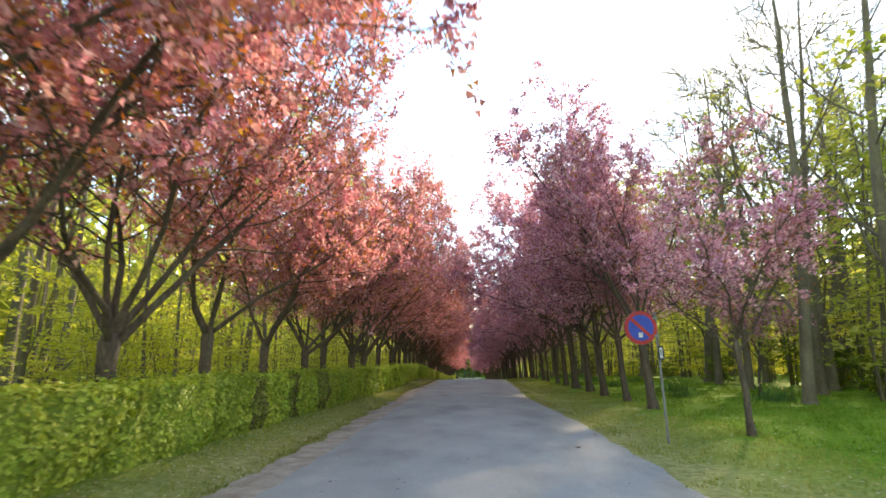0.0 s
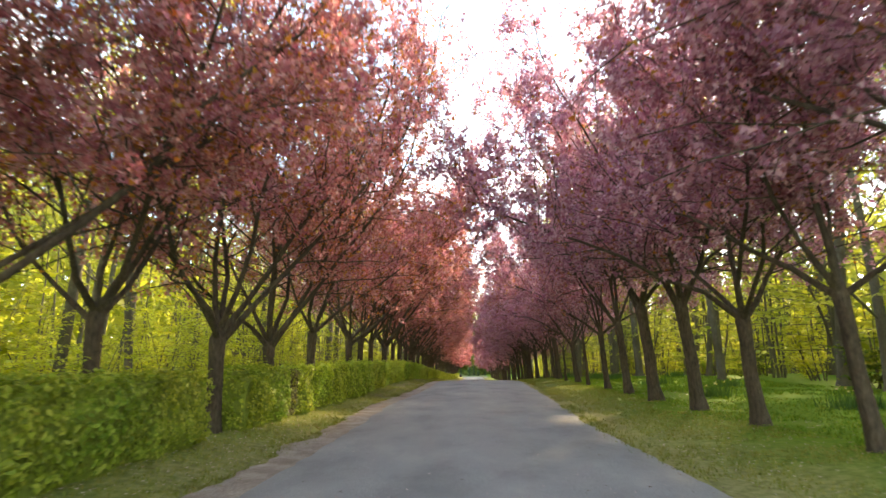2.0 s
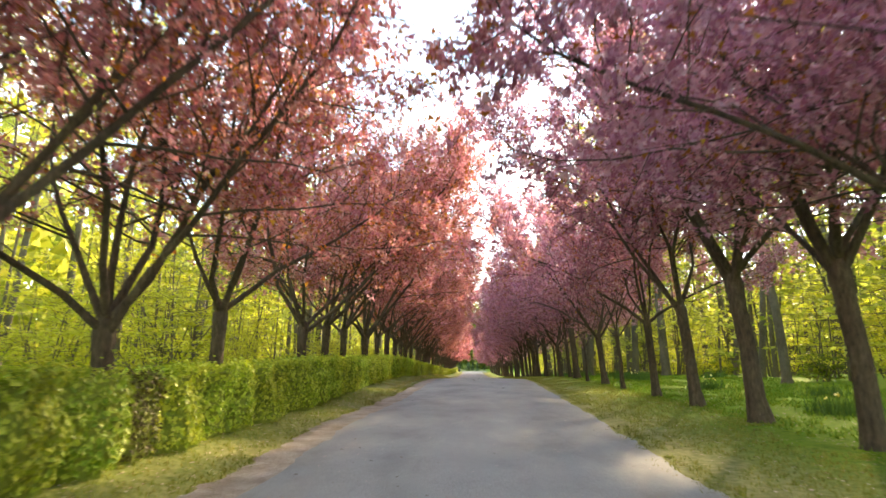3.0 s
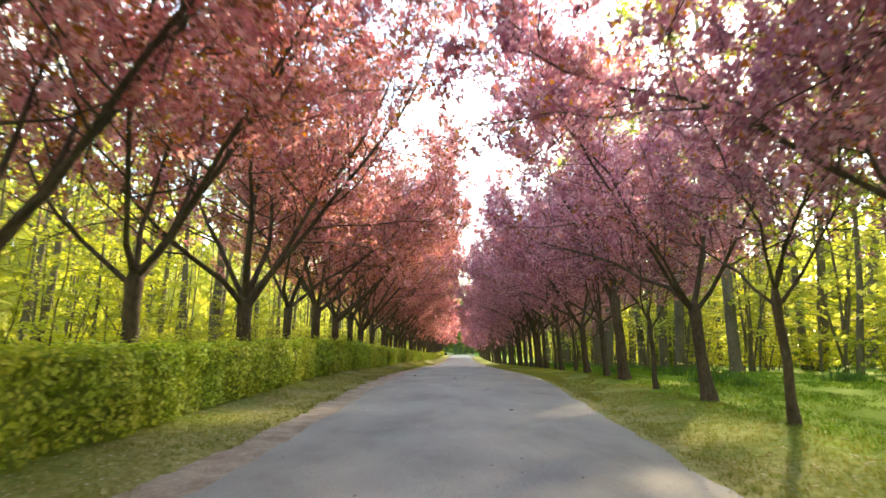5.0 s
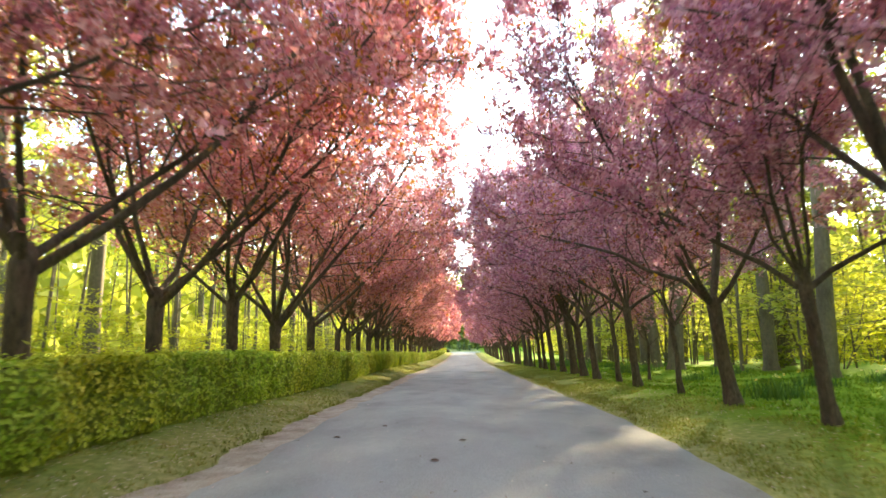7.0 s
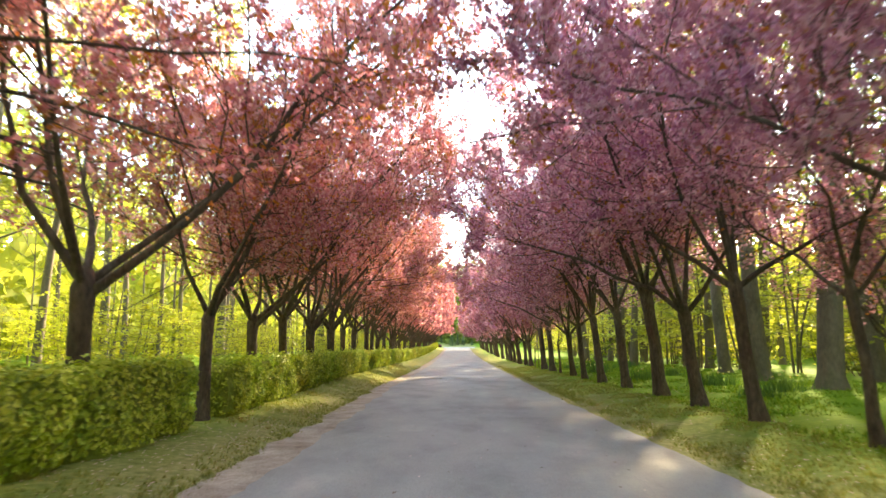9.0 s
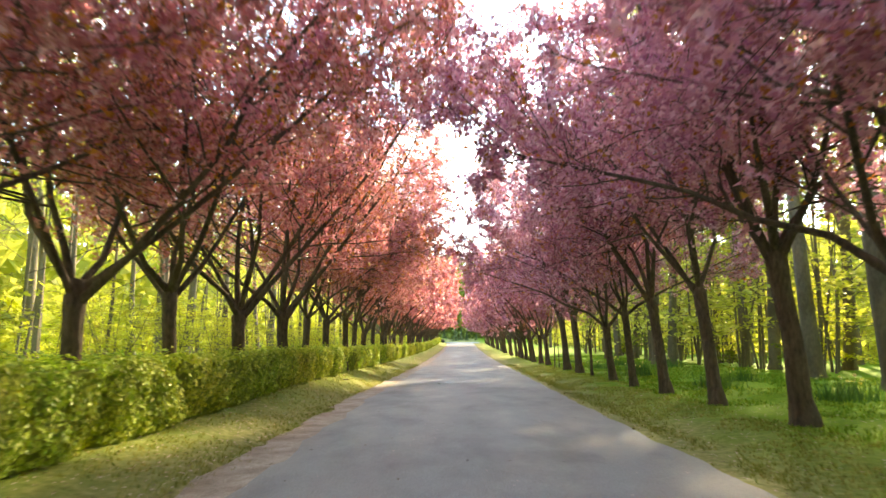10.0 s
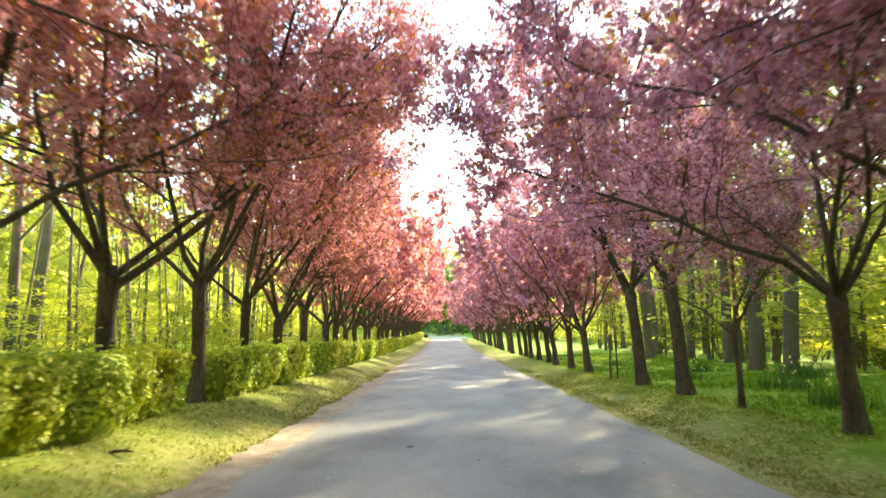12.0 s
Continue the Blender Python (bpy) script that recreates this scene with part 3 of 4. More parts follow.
spots = [(i % 2, place(-4.4 + rnd.uniform(-0.2, 0.2), 93.2 + 2.7 * i, rnd.uniform(-60, 60), rnd.uniform(0.9, 1.05))) for i in range(32)]
put(far_left, spots)
spots = [(i % 2, place(5.2 + rnd.uniform(-0.2, 0.2), 95.2 + 2.85 * i, 180 + rnd.uniform(-60, 60), rnd.uniform(0.9, 1.05))) for i in range(30)]
put(far_right, spots)


# ---- hedge ----
HEDGE_Y = (-6, 12, 18, 25, 33, 42, 50, 60, 177)
HEDGE_X = (-4.35, -4.25, -4.1, -3.98, -3.88, -4.12, -4.18, -4.25, -4.25)


def hedge_x(y):
    return float(np.interp(y, HEDGE_Y, HEDGE_X))


def bush(y, z):
    """The swelling of the single bushes that the hedge is made of: 0 where two meet, 1 in the middle of one."""
    return abs(math.sin(math.pi * (y / 0.92 + 0.5 * noise.noise((y * 0.4, z * 0.6, 3.0))))) ** 0.6


def hedge_half(y, z):
    swell = 0.29 + 0.13 * bush(y, z) + 0.24 * noise.noise((y * 0.9, z * 0.9, 2.0)) + 0.11 * noise.noise((y * 3.1, z * 3.0, 5.0))
    return swell - 0.07 * max(0.0, 0.35 - z) / 0.35 * (z < 2)


def hedge_top(y):
    return (0.97 if y < 72 else 1.05) - bank(-4.4, y) + 0.05 * bush(y, 1.0) + 0.06 * noise.noise((y * 0.35, 1.5, 9.0)) + 0.05 * noise.noise((y * 1.7, 4.0, 9.0))


def hedge_end(y, y0, y1):
    """1 along the hedge, less towards its thinning ends."""
    return min(1.0, 0.84 + 0.16 * min(y - y0, y1 - y) / 0.4)


def hedge(y0, y1, seed, density, size, mat=HEDGE_LEAF, label="clipped green beech hedge in fresh leaf lining the road"):
    rng = np.random.RandomState(seed)
    root = new("hedge")
    root.location = (0, y0, 0)
    tagged(root, label, "hedge", "hedge sections")
    n = max(2, int((y1 - y0) / 0.23))
    v, f = [], []
    zs = (0.0, 0.3, 0.6, 0.85, 1.0)
    for j in range(n + 1):
        y = y0 + (y1 - y0) * j / n
        g, t, e = ground_z(-4.4, y), hedge_top(y) * hedge_end(y, y0, y1), hedge_end(y, y0, y1) ** 2
        ring = [(-(hedge_half(y, z) - 0.07) * e, z) for z in zs] + [((hedge_half(y, z + 9) - 0.07) * e, z) for z in reversed(zs)]
        for x, z in ring:
            v.append((hedge_x(y) - x, y - y0, g + z * (t - 0.06) - (0.05 if z == 0 else 0)))
    for j in range(n):
        f += [(j * 10 + i, j * 10 + (i + 1) % 10, j * 10 + 10 + (i + 1) % 10, j * 10 + 10 + i) for i in range(10)]
    f += [tuple(range(10)), tuple(n * 10 + i for i in range(10))]
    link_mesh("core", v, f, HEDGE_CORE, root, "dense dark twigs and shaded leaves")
    pts, nrm = [], []
    length = y1 - y0

    def add(k, side):
        ys = rng.uniform(y0, y1, k)
        u = rng.uniform(0, 1, k)
        for y, a in zip(ys, u):
            e = hedge_end(y, y0, y1)
            g, t = ground_z(-4.4, y), hedge_top(y) * e
            deep = rng.rand() ** 2 * 0.07
            if side == "front":
                z = 0.04 + a * 0.98
                x = hedge_half(y, z) - deep
                w = (1.0, (hedge_half(y - 0.06, z) - hedge_half(y + 0.06, z)) / 0.12, (hedge_half(y, z - 0.06) - hedge_half(y, z + 0.06)) / 0.12 + 0.2)
            elif side == "back":
                z = a
                x = -hedge_half(y, z + 9) + deep
                w = (-1.0, 0.0, 0.25)
            else:
                z = 1.0 - deep * 0.6
                x = (a * 2 - 1) * hedge_half(y, 1.0)
                w = (0.0, 0.0, 1.2)
            pts.append((hedge_x(y) + x * e + rng.normal(0, 0.012), y - y0, g + z * t + abs(rng.normal(0, 0.03)) * (side == 'top') * (3.0 if rng.rand() < 0.12 else 1.0)))
            nrm.append(w)

    add(int(length * 1.2 * density), "front")
    add(int(length * 0.8 * density), "top")
    add(int(length * 1.0 * density * 0.12), "back")
    for y, w in ((0.0, -1.0), (length, 1.0)):
        for _ in range(int(density * 0.35)):
            pts.append((hedge_x(y0 + y) + rng.uniform(-0.25, 0.25), y + rng.uniform(-0.03, 0.12) * w, ground_z(-4.4, y0 + y) + rng.uniform(0.03, 0.85)))
            nrm.append((0.0, w, 0.2))
    v, f = kites(rng, np.array(pts), size, 0.68, 0.0, np.array(nrm), 0.25)
    tagged(link_mesh("foliage", v, f, mat, root), kind="stuff")


for i, (a, b, dens, size) in enumerate(((2.0, 11.7, 600, 0.074), (12.45, 14.0, 600, 0.074), (14.75, 16.3, 600, 0.074),
                                        (17.05, 21.3, 600, 0.074), (22.7, 24.8, 600, 0.074), (25.55, 63.5, 600, 0.074), (64.95, 81.7, 600, 0.074),
                                        (83.1, 105.0, 330, 0.095), (105.3, 177.0, 90, 0.17))):
    hedge(a, b, 80 + i, dens, size)
for i, (a, b) in enumerate(((11.75, 12.4), (14.05, 14.7), (16.35, 17.0), (24.85, 25.5))):
    hedge(a, b, 95 + i, 600, 0.06, DULL_LEAF, "dull brownish hedge bush barely in leaf between green ones")

# ---- woodland on both sides ----
wood_kinds = [forest_tree(101 + i, t, g, n, s, k, c) for i, (t, g, n, s, k, c) in enumerate((
    (16, 0.17, 2300, 0.17, 9, 0.35), (18, 0.22, 2600, 0.175, 10, 0.4), (14, 0.12, 1900, 0.15, 8, 0.25), (19, 0.27, 2600, 0.175, 11, 0.35)))]
shrub_kinds = [understory(121 + i, "beech_sapling", "young beech with level yellow-green sprays brightened to look sunlit", t, w, s, p, 0.16, SUNLIT_LEAF)
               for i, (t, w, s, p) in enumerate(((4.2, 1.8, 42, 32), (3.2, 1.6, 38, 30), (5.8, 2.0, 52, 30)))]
young_kinds = [understory(141 + i, "young_beech", "slender young beech in thin fresh leaf at the wood's edge", t, w, s, p, 0.17, BEECH_LEAF)
               for i, (t, w, s, p) in enumerate(((7.5, 2.2, 70, 26), (9.0, 2.5, 80, 26)))]
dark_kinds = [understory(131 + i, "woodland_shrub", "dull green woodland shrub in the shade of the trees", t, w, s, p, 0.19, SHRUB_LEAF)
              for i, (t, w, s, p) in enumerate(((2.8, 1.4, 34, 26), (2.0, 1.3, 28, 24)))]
rnd = random.Random(17)
spots, y = [], -8.0
while y < 192:
    for x0, x1 in ((-9.5, -13), (-14, -21))[:2 if y < 120 else 1]:
        spots.append((rnd.choice((0, 1, 2, 2, 0)), place(rnd.uniform(x0, x1), y + rnd.uniform(-2, 2), rnd.uniform(0, 360), rnd.uniform(0.8, 1.15))))
    y += 4.6
y = -8.0
# extra trees added so that their crowns keep low sun off the road
for i in range(9):
    spots.append((rnd.choice((1, 3, 0)), place(rnd.uniform(11.5, 15), 62 + 6.2 * i + rnd.uniform(-1.5, 1.5), rnd.uniform(0, 360), rnd.uniform(0.9, 1.1))))
fixed = ((10.1, 70.6, 3, 1.25), (10.8, 75.5, 1, 1.2), (15.7, 85.0, 1, 1.0), (10.2, 19.0, 4, 0.95), (11.6, 16.6, 4, 1.05), (14.5, 25.0, 4, 1.0), (12.5, 31.0, 4, 0.9), (12.4, 27.5, 4, 0.95), (15.8, 33.0, 4, 1.1), (12.6, 22.5, 4, 1.0), (17.5, 29.0, 4, 1.1), (12.0, 56.0, 1, 1.1),
         (14.5, 52.0, 2, 1.0), (13.0, 46.0, 0, 1.1))
for x, yy, k, s in fixed:
    spots.append((k, place(x, yy, rnd.uniform(0, 360), s)))
while y < 192:
    for x0, x1 in ((12, 17), (18, 22), (22, 26))[:3 if y < 140 else 1]:
        if rnd.random() < (0.85 if x0 < 17 else 0.52) and (y > 26 or x0 > 17):
            spots.append((4 if x0 > 17 and (y < 48 or x0 < 20) else rnd.randrange(4), place(rnd.uniform(x0, x1), y + rnd.uniform(-2.2, 2.2), rnd.uniform(0, 360),
                                                  rnd.uniform(0.65, 0.95) if x0 < 17 else rnd.uniform(0.95, 1.2))))
    y += 5.4
wood_kinds.append(forest_tree(109, 17, 0.21, 110, 0.13, 16, 0.24, 15, 0.5))
wood_kinds.append(tagged(forest_tree(110, 12, 0.06, 110, 0.18, 6, 0.45, 3, 0.2), "thin pale young beech trunk among the undergrowth"))
thin = random.Random(29)
for i in range(120):
    y = thin.uniform(40, 125) if i % 3 else thin.uniform(4, 60)
    spots.append((5, place(thin.uniform(-20, -8.6), y, thin.uniform(0, 360), thin.uniform(0.75, 1.15), tilt=(thin.uniform(-3, 3), thin.uniform(-3, 3)))))
for i in range(36):
    spots.append((5, place(thin.uniform(11, 22), thin.uniform(32, 120), thin.uniform(0, 360), thin.uniform(0.75, 1.15))))
# trees added on the sun's rays to shade bright spots on road and verges
for x, yy, k, s in ((16.8, 73.5, 1, 1.0), (16.5, 57.5, 1, 0.95), (18.0, 78.0, 3, 0.95), (11.3, 95.0, 1, 1.1), (11.4, 106.5, 3, 1.0)):
    spots.append((k, place(x, yy, thin.uniform(0, 360), s)))
put(wood_kinds, spots)
spots, y = [], -6.0
while y < 192:
    for x0, x1, s in ((-8.3, -10.5, 0.85), (-12, -15, 1.0), (-17, -21, 1.15))[:3 if y < 115 else 1]:
        spots.append((rnd.randrange(3 if y < 55 else 2), place(rnd.uniform(x0, x1), y + rnd.uniform(-1, 1), rnd.uniform(0, 360), s * rnd.uniform(0.8, 1.2) * (1.0 if y < 55 else 0.72))))
    for x0, x1, s in ((15, 18, 0.95), (20, 25, 1.2))[:2 if y < 115 else 1]:
        if y > 30 or rnd.random() < 0.5:
            spots.append((rnd.randrange(3), place(rnd.uniform(x0, x1), y + rnd.uniform(-1, 1), rnd.uniform(0, 360), s * rnd.uniform(0.8, 1.2))))
    y += 3.0
y = 1.0
while y < 118:
    spots.append((rnd.randrange(3), place(rnd.uniform(-8.4, -6.7), y + rnd.uniform(-0.4, 0.4), rnd.uniform(0, 360), rnd.uniform(0.38, 0.55))))
    y += 1.5
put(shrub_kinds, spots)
# young beeches added, with height and spacing chosen to shade the right verge
spots, y = [], 14.0
while y < 130:
    spots.append((rnd.randrange(2), place(rnd.uniform(12.5, 16.5), y + rnd.uniform(-1.2, 1.2), rnd.uniform(0, 360), rnd.uniform(1.05, 1.4))))
    y += rnd.choice((3.2, 4.4, 6.5)) if y < 55 else rnd.choice((1.9, 2.6, 3.8))
put(young_kinds, spots)
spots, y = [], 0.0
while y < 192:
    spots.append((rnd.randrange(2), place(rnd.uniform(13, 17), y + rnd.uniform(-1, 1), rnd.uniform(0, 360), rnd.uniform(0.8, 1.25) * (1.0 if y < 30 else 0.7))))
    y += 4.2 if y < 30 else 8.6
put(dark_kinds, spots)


def far_woods(name, x0, x1, y0, y1, count, seed, tall, mat):
    rng = np.random.RandomState(seed)
    xs, ys = rng.uniform(x0, x1, count), rng.uniform(y0, y1, count)
    zs = rng.beta(1.2, 1.8, count) * tall
    c = np.array([(x, y, ground_z(x, min(y, 590)) + z) for x, y, z in zip(xs, ys, zs)])
    v, f = shards(rng, c, 1.35)
    ob = link_mesh(name, v, f, mat)
    return tagged(ob, "distant woodland foliage in fresh yellow-green leaf", "woodland", kind="stuff")


far_woods("far_woods", -42, -22, 0, 200, 30000, 201, 15, BEECH_LEAF)
far_woods("far_woods", 26, 42, 0, 200, 26000, 202, 12.5, BEECH_LEAF)
far_woods("far_woods", -34, 36, 216, 242, 34000, 203, 24, END_LEAF)


def conifer(seed, tall):
    rng, rnd2 = np.random.RandomState(seed), random.Random(seed)
    root = new("conifer")
    tagged(root, "dark green conifer beyond the end of the avenue", "tree", "conifers at the end")
    v, f = [], []
    tube([Vector((0, 0, -0.2)), Vector((0, 0, tall * 0.5)), Vector((0, 0, tall))], [0.2, 0.12, 0.02], 7, v, f)
    link_mesh("trunk", v, f, CHERRY_BARK, root)
    z = rng.uniform(0.05, 1, 1400) ** 1.1
    r = (1 - z) * tall * 0.26 * rng.uniform(0.3, 1.05, 1400)
    a = rng.uniform(0, 2 * np.pi, 1400)
    c = np.stack([r * np.cos(a), r * np.sin(a), z * tall - r * 0.25], 1)
    v, f = kites(rng, c, 0.4, 0.5, 0.2)
    link_mesh("foliage", v, f, CONIFER_LEAF, root)
    return root


put([conifer(211, 8.0)], [(0, place(x, y, t, s)) for x, y, t, s in ((-1.2, 203, 0, 0.5), (1.6, 206, 70, 0.65), (-4.0, 208, 140, 0.7), (3.8, 203, 200, 0.45), (0.2, 209, 30, 0.75),
                                                                     (8.5, 208, 20, 1.0), (-8.5, 206, 90, 1.0))])


# ---- road sign ----
def disc(bm, radius, thick, y, sides=40):
    """A flat round plate facing -y, its face at y."""
    ring = [(radius * math.cos(2 * math.pi * i / sides), radius * math.sin(2 * math.pi * i / sides)) for i in range(sides)]
    front = [bm.verts.new((a, y, b)) for a, b in ring]
    back = [bm.verts.new((a, y + thick, b)) for a, b in ring]
    bm.faces.new(front)
    bm.faces.new(list(reversed(back)))
    for i in range(sides):
        bm.faces.new((front[i], back[i], back[(i + 1) % sides], front[(i + 1) % sides]))


def slab(bm, cx, cy, cz, w, d, h, turn=0.0):
    m = Matrix.Translation((cx, cy, cz)) @ pose(0, 0, 0, 0, turn, 0) @ Matrix.Diagonal((w, d, h, 1))
    bmesh.ops.create_cube(bm, size=1.0, matrix=m)


sign = new("road_sign")
sign.matrix_basis = place(3.6, 11.45) @ pose(0, 0, 0, 0, -2.6, 6)
tagged(sign, "round blue sign with red rim and slash on leaning pole", "sign")
v, f = [], []
tube([Vector((0, 0, -0.2)), Vector((0, 0, 1.0)), Vector((0, 0, 2.3))], [0.022, 0.022, 0.022], 12, v, f)
link_mesh("pole", v, f, STEEL, sign, smooth=True)
bm = bmesh.new()
disc(bm, 0.30, 0.012, -0.05)
board = part("sign_board", bm, SIGN_RED, sign, "red-rimmed round plate")
board.location = (-0.30, 0, 2.02)
bm = bmesh.new()
disc(bm, 0.232, 0.004, -0.056)
part("blue_field", bm, SIGN_BLUE, board)
bm = bmesh.new()
slab(bm, 0, -0.0585, 0, 0.47, 0.004, 0.062, 45)
part("slash", bm, SIGN_RED, board)
bm = bmesh.new()
slab(bm, -0.02, -0.063, -0.13, 0.075, 0.003, 0.085, 4)
part("sticker", bm, PALE, board, "weathered pale sticker")
bm = bmesh.new()
disc(bm, 0.302, 0.006, -0.036)
part("rim", bm, STEEL, board, "grey metal rim")
for z in (1.86, 2.18):
    bm = bmesh.new()
    slab(bm, -0.02, -0.02, z, 0.10, 0.075, 0.035)
    part("bracket", bm, STEEL, sign)
bm = bmesh.new()
slab(bm, 0.02, -0.045, 1.56, 0.10, 0.012, 0.25)
plate = part("small_plate", bm, BLACK, sign, "small dark plate with a pale centre")
bm = bmesh.new()
slab(bm, 0.02, -0.053, 1.56, 0.05, 0.004, 0.19)
part("plate_face", bm, PALE, plate)
bm = bmesh.new()
slab(bm, 0.02, -0.057, 1.57, 0.014, 0.003, 0.09)
part("plate_mark", bm, BLACK, plate)


# ---- daffodils, grass, petals ----
def blades(rng, centres, tall, wide, lean):
    """Narrow upright blades: verts and faces of one triangle each."""
    c = np.asarray(centres, float)
    k = len(c)
    a = rng.uniform(0, 2 * np.pi, k)
    side = np.stack([np.cos(a), np.sin(a), 0 * a], 1) * (wide * rng.uniform(0.7, 1.3, k))[:, None]
    b = rng.uniform(0, 2 * np.pi, k)
    tip = np.stack([np.cos(b), np.sin(b), 0 * b], 1) * (lean * rng.uniform(0.2, 1.0, k))[:, None]
    h = tall * rng.uniform(0.55, 1.25, k)
    tip[:, 2] = h
    v = np.stack([c - side, c + side, c + tip], 1).reshape(-1, 3)
    return v, np.arange(3 * k).reshape(-1, 3)


def daffodils(seed, flowers):
    rng = np.random.RandomState(seed)
    root = new("daffodil_clump")
    tagged(root, "daffodil clump with dark upright leaves and pale flowers in grass", "flowers", "daffodil clumps")
    c = np.concatenate([rng.normal(0, 0.26, (170, 2)), np.full((170, 1), -0.02)], 1)
    v, f = blades(rng, c, 0.34, 0.014, 0.14)
    link_mesh("foliage", v, f, DAFFODIL_LEAF, root)
    fl = np.concatenate([rng.normal(0, 0.27, (flowers, 2)), rng.uniform(0.26, 0.44, (flowers, 1))], 1)
    fl = np.repeat(fl, 3, 0) + rng.normal(0, 0.012, (flowers * 3, 3))
    v, f = kites(rng, fl, 0.05, 0.9)
    tagged(link_mesh("bloom", v, f, DAFFODIL_PETAL, root, "pale yellow and white flowers"), kind="stuff")
    return root


rnd = random.Random(23)
spots = [(i % 3, place(x, y, rnd.uniform(0, 360), rnd.uniform(0.8, 1.4))) for i, (x, y) in enumerate((
    (8.6, 53.2), (9.7, 51.4), (8.3, 49.6), (7.4, 47.8), (7.9, 46.6), (10.5, 54.8), (7.0, 84.0), (7.6, 62.0), (8.4, 73.6), (7.2, 77.4),
    (9.3, 80.2), (8.0, 87.5), (10.4, 90.6), (7.8, 22.5), (8.9, 26.8), (7.4, 31.0), (9.6, 35.2), (8.2, 39.6), (10.6, 66.2), (7.3, 68.8),
    (11.2, 58.4), (9.0, 95.0), (7.6, 100.5), (9.9, 20.4), (12.2, 49.0), (11.6, 76.6), (8.8, 70.4), (6.6, 54.9), (9.2, 58.0), (7.1, 91.0)))]
put([daffodils(301, 5), daffodils(302, 2), daffodils(303, 8)], spots)


def grass(name, x0, x1, y0, y1, count, tall, wide, seed, label, mat=None):
    rng = np.random.RandomState(seed)
    xs, ys = rng.uniform(x0, x1, count), rng.uniform(y0, y1, count)
    keep = [i for i in range(count) if noise.noise((xs[i] * 0.7, ys[i] * 0.7, seed * 0.37)) > -0.25]
    c = np.array([(xs[i], ys[i], ground_z(xs[i], ys[i]) - 0.01) for i in keep])
    c = np.repeat(c, 3, 0) + rng.normal(0, 0.03, (len(c) * 3, 3)) * (1, 1, 0)
    v, f = blades(rng, c, tall, wide, tall * 0.7)
    tagged(link_mesh(name, v, f, mat or GRASS_BLADE), label, "grass", kind="stuff")


grass("lawn_grass", 5.0, 13.0, 6, 60, 28000, 0.075, 0.012, 311, "lush green spring grass under the cherry trees")
grass("lawn_grass", 5.0, 13.0, 60, 115, 24000, 0.075, 0.014, 312, "lush green spring grass under the cherry trees")
grass("verge_grass", 3.1, 5.4, 6, 95, 32000, 0.05, 0.009, 313, "short thin grass on the worn verge", VERGE_BLADE)
grass("verge_grass", -4.1, -2.75, 4, 95, 17000, 0.045, 0.009, 314, "short thin grass between hedge and road", VERGE_BLADE)


def edge_grass(name, edge, spread, y0, y1, count, tall, wide, seed, label):
    """Tufts that creep over the crumbling edge of the asphalt."""
    rng = np.random.RandomState(seed)
    ys = rng.uniform(y0, y1, count)
    ys = ys[[noise.noise((y * 0.9, seed, 0.4)) > -0.22 for y in ys]]
    xs = np.array([edge(y) for y in ys]) + rng.normal(0, spread, len(ys))
    c = np.array([(x, y, max(ground_z(x, y), road_z(y) - 0.03) - 0.01) for x, y in zip(xs, ys)])
    c = np.repeat(c, 4, 0) + rng.normal(0, 0.025, (len(c) * 4, 3)) * (1, 1, 0)
    v, f = blades(rng, c, tall, wide, tall * 0.9)
    tagged(link_mesh(name, v, f, VERGE_BLADE), label, "grass", kind="stuff")


edge_grass("verge_grass", lambda y: right_edge(y) + 0.13, 0.14, 6, 100, 5200, 0.06, 0.008, 315,
           "thin grass creeping over the asphalt edge")
edge_grass("verge_grass", lambda y: left_edge(y) - 0.5, 0.13, 4, 100, 4200, 0.055, 0.008, 316, "thin grass creeping over the gravel shoulder")


def litter(name, x0, x1, y0, y1, count, size, mat, seed, label, lift=0.012, edge=None):
    rng = np.random.RandomState(seed)
    xs, ys = rng.uniform(x0, x1, count), rng.uniform(y0, y1, count)
    if edge is not None:
        xs = np.array([edge(y) for y in ys]) + rng.normal(0.0, 0.17, count)
    c = np.array([(x, y, (road_z(y) + 0.045 if -2.0 < x < 2.5 else ground_z(x, y)) + lift) for x, y in zip(xs, ys)])
    v, f = kites(rng, c, size, 0.7, 3.0)
    tagged(link_mesh(name, v, f, mat), label, "litter", kind="stuff")


litter("fallen_petals", 3.0, 7.0, 6, 110, 8200, 0.038, PETAL, 321, "pale fallen blossom petals on the grass verge")
litter("fallen_petals", -4.0, -2.6, 4, 110, 7000, 0.038, PETAL, 322, "pale fallen blossom petals below the hedge")
litter("edge_debris", -2.6, -1.95, 4, 110, 2600, 0.035, DRY_LEAF, 324, "dry leaf crumbs and soil on the gravel shoulder", 0.02, lambda y: left_edge(y) - 0.2)
litter("edge_debris", 2.3, 3.6, 4, 110, 2600, 0.035, DRY_LEAF, 325, "dry leaf crumbs and soil along the asphalt edge", 0.03, right_edge)
litter("edge_debris", 3.0, 5.2, 6, 110, 1800, 0.026, DRY_LEAF, 326, "dry leaf crumbs and twigs on the worn verge", 0.012)
litter("edge_debris", -3.9, -2.5, 4, 110, 3000, 0.032, DRY_LEAF, 327, "dry leaf crumbs on the worn grass below the hedge", 0.012)
litter("fallen_petals", -1.9, 2.6, 4, 110, 420, 0.03, PETAL, 328, "pale fallen blossom petals scattered on the asphalt")
litter("road_litter", -2.0, 2.4, 4, 110, 420, 0.045, CRUMB, 323, "dry leaves and twigs scattered on the asphalt")

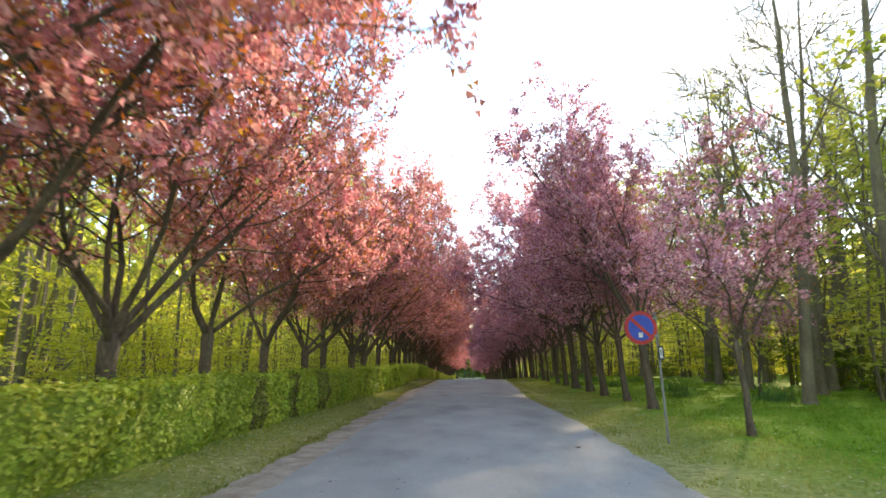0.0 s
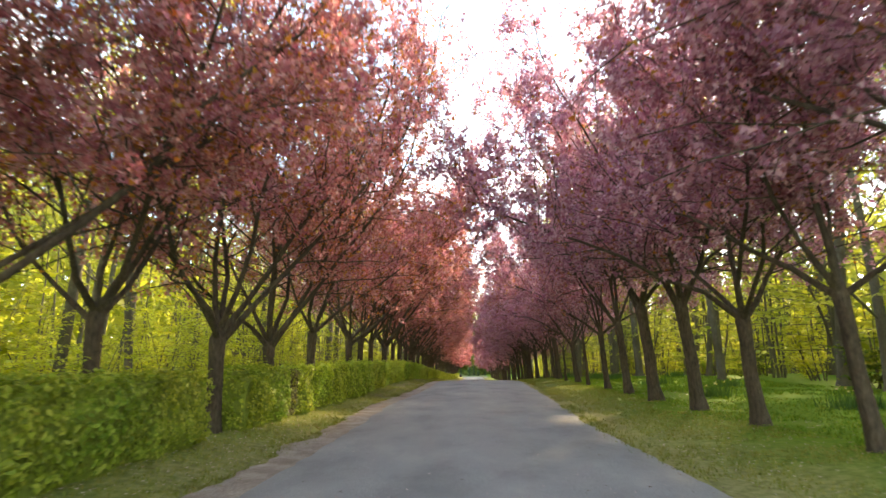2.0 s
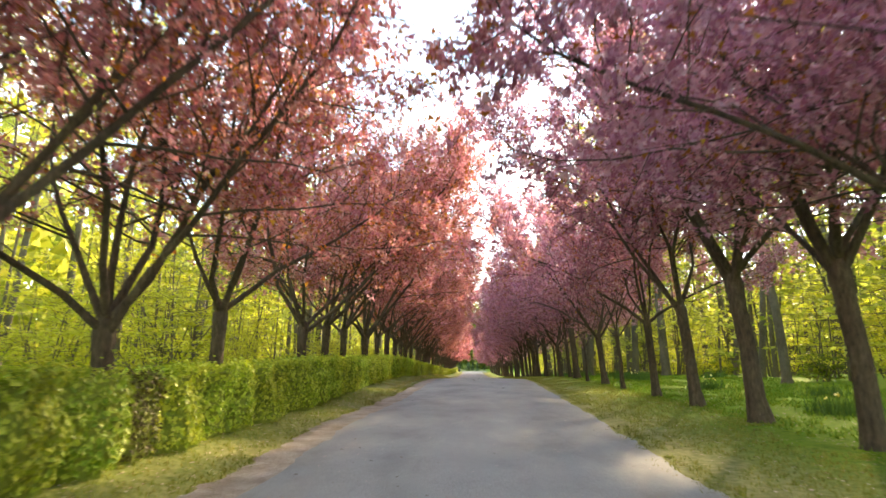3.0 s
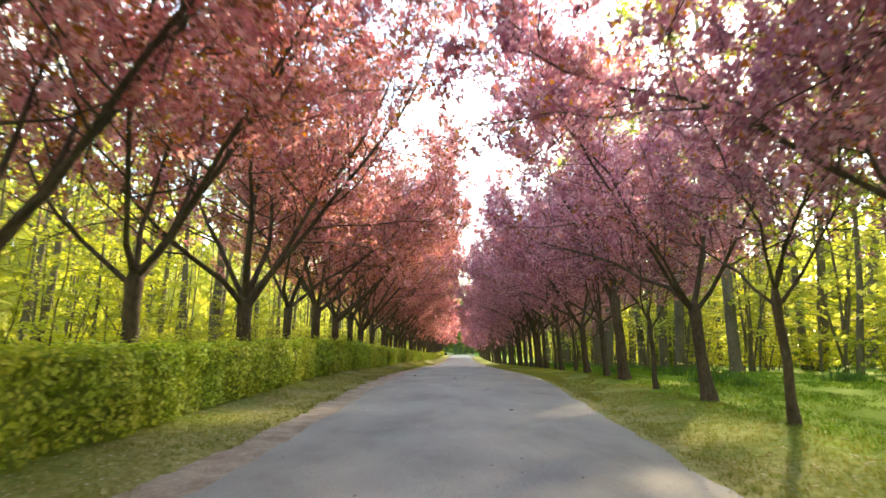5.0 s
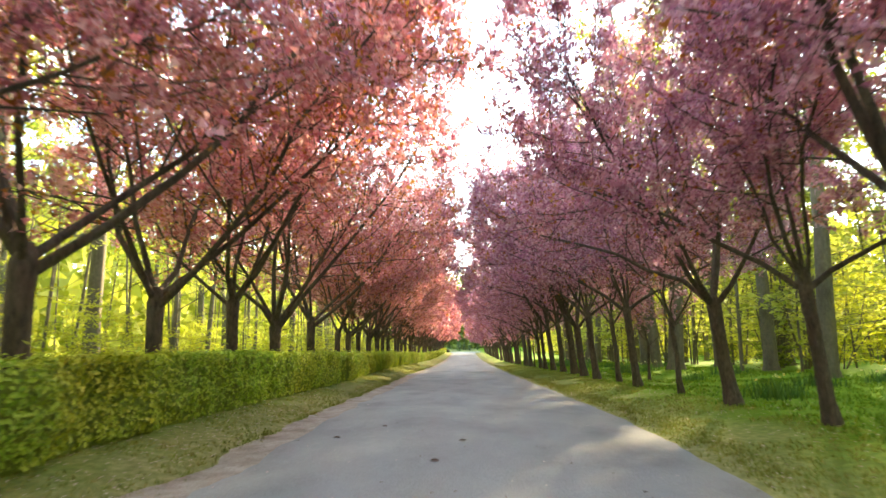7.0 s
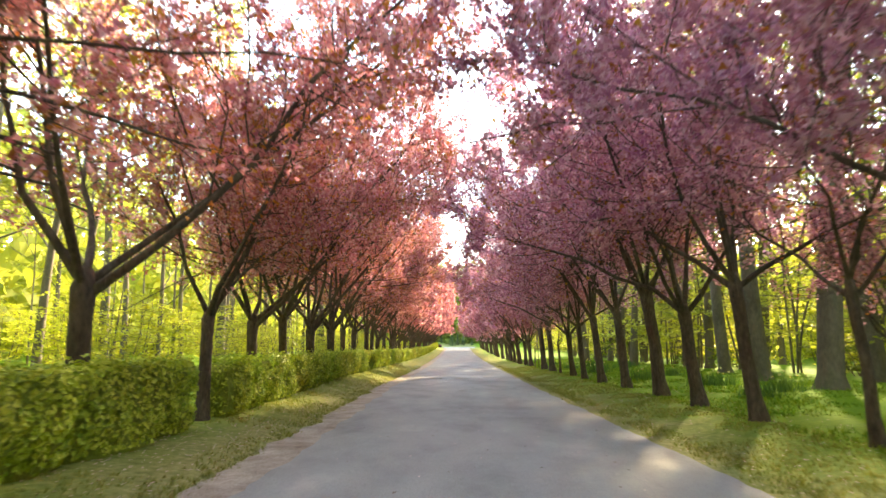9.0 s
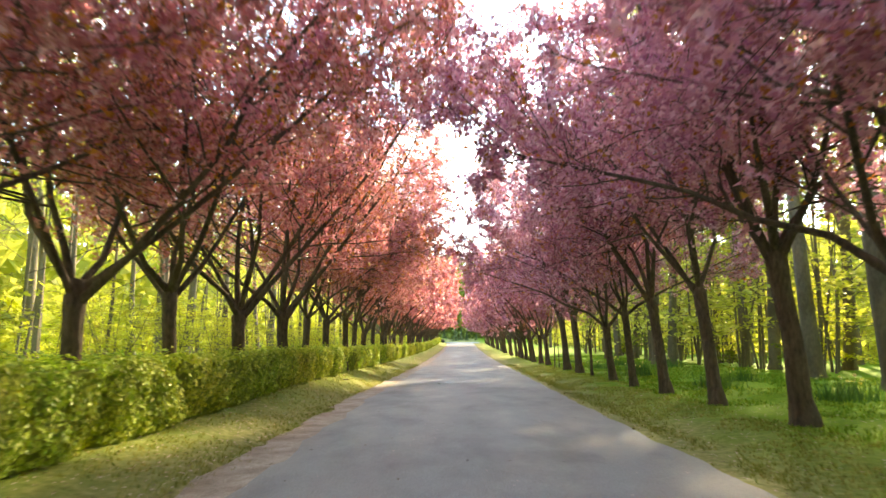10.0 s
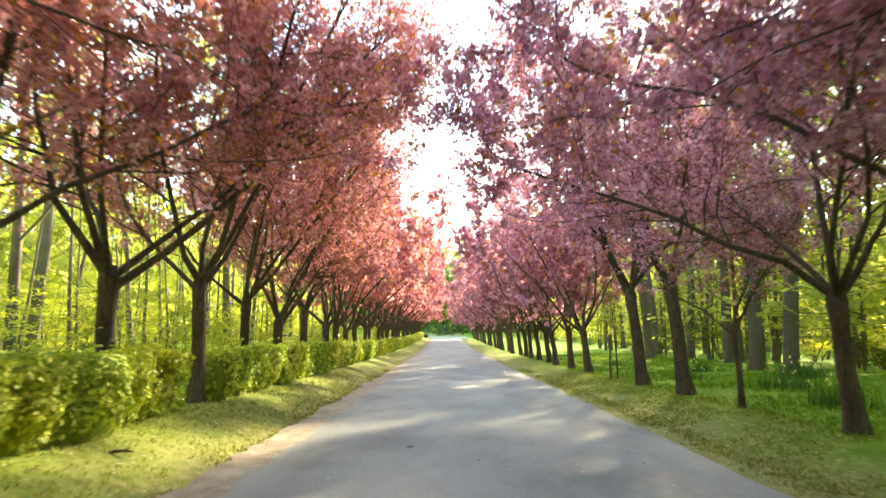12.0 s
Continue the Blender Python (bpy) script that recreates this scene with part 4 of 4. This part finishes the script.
# ---- a staked sapling, a fallen stick, stray leaves ----
def staked_sapling(x, y):
    rnd, rng = random.Random(401), np.random.RandomState(401)
    root = new("staked_sapling")
    root.matrix_basis = place(x, y)
    tagged(root, "newly planted thin sapling in fresh leaf beside a wooden stake", "tree")
    v, f, spots = [], [], []
    stem = limb(rnd, Vector((0, 0, -0.1)), Vector((0.02, 0, 1)), 3.2, 7, 0.03, 0.03)
    tube(stem, taper(0.028, 0.008, 8), 7, v, f)
    for k in range(14):
        p, d = along(stem, 0.45 + 0.54 * k / 14)
        tw = limb(rnd, p, side_way(rnd, d, radians(50)), rnd.uniform(0.35, 0.8), 3, 0.05, 0.1)
        tube(tw, taper(0.009, 0.004, 4), 4, v, f)
        spots += [along(tw, h)[0] for h in (0.2, 0.4, 0.6, 0.8, 0.98)]
    link_mesh("trunk", v, f, CHERRY_BARK, root, smooth=True)
    spots = np.repeat(np.array([tuple(q) for q in spots]), 5, 0)
    v, f = kites(rng, spots + rng.normal(0, 0.07, spots.shape), 0.075, 0.65, 0.3)
    link_mesh("foliage", v, f, BEECH_LEAF, root, "fresh yellow-green leaves")
    v, f = [], []
    tube([Vector((-0.25, -0.1, -0.2)), Vector((-0.25, -0.1, 0.7)), Vector((-0.24, -0.1, 1.35)), Vector((-0.24, -0.1, 1.37))], [0.035, 0.035, 0.034, 0.024], 10, v, f)
    link_mesh("stake", v, f, BEECH_BARK, root, "round wooden stake")
    v, f = [], []
    tube([Vector((-0.28, -0.1, 1.15)), Vector((-0.1, -0.06, 1.17)), Vector((0.04, 0.02, 1.15)), Vector((-0.1, 0.0, 1.13)), Vector((-0.27, -0.07, 1.15))], [0.012] * 5, 6, v, f)
    link_mesh("tie", v, f, DRY_LEAF, root, "brown strap")


staked_sapling(5.2, 91.6)
stick = new("fallen_stick")
stick.matrix_basis = pose(-3.5, 79.15, ground_z(-3.5, 79.15) + 0.02, 0, 0, 22) @ Matrix.Scale(0.6, 4)
tagged(stick, "short dark fallen stick lying on the grass verge", "stick")
v, f = [], []
tube([Vector((-0.2, 0, 0.0)), Vector((-0.08, 0.02, 0.03)), Vector((0.07, 0.0, 0.035)), Vector((0.22, -0.03, 0.01))], [0.018, 0.028, 0.024, 0.012], 8, v, f)
link_mesh("wood", v, f, CHERRY_BARK, stick, smooth=True)
v, f = [], []
tube([Vector((0.05, 0, 0.03)), Vector((0.12, 0.05, 0.06)), Vector((0.17, 0.1, 0.05))], [0.012, 0.009, 0.005], 6, v, f)
link_mesh("twig", v, f, CHERRY_BARK, stick, smooth=True)


def curled_leaf(x, y, turn):
    """One large dry leaf, its halves curled up along the rib."""
    v = [(0.10 * (i / 6 - 0.5) * 2, 0.055 * s * math.sin(math.pi * (0.06 + 0.88 * i / 6)), 0.006 + 0.03 * abs(s) * math.sin(math.pi * i / 6))
         for i in range(7) for s in (-1, -0.5, 0, 0.5, 1)]
    f = [(i * 5 + k, i * 5 + k + 1, i * 5 + k + 6, i * 5 + k + 5) for i in range(6) for k in range(4)]
    leaf = link_mesh("dry_leaf", v, f, CRUMB, smooth=True)
    leaf.matrix_basis = pose(x, y, road_z(y) + 0.04, 0, 0, turn) @ Matrix.Scale(0.55, 4)
    tagged(leaf, "large dark dry leaf curled on the asphalt", "leaf", "leaves on the road")


for x, y, turn in ((1.9, 10.7, 20), (-0.62, 80.6, 10), (0.95, 45.4, 70), (-0.8, 52.0, 130), (0.4, 50.6, 40), (-1.3, 50.9, 0), (0.1, 49.3, 160), (1.2, 41.2, 15)):
    curled_leaf(x, y, turn)

# ---- end of the avenue ----
bm = bmesh.new()
bmesh.ops.create_icosphere(bm, subdivisions=3, radius=1.0)
for vert in bm.verts:
    vert.co *= 1 + 0.18 * noise.noise(vert.co * 1.6)
    vert.co.x *= 0.75
    vert.co.y *= 0.5
    vert.co.z *= 0.38
me = bpy.data.meshes.new("boulder")
bm.to_mesh(me)
bm.free()
me.materials.append(STONE)
boulder = new("boulder", me)
boulder.location = (-3.7, 179.0, ground_z(-3.7, 179.0) + 0.26)
tagged(boulder, "low dark boulder on the grass at the end of the hedge", "boulder")
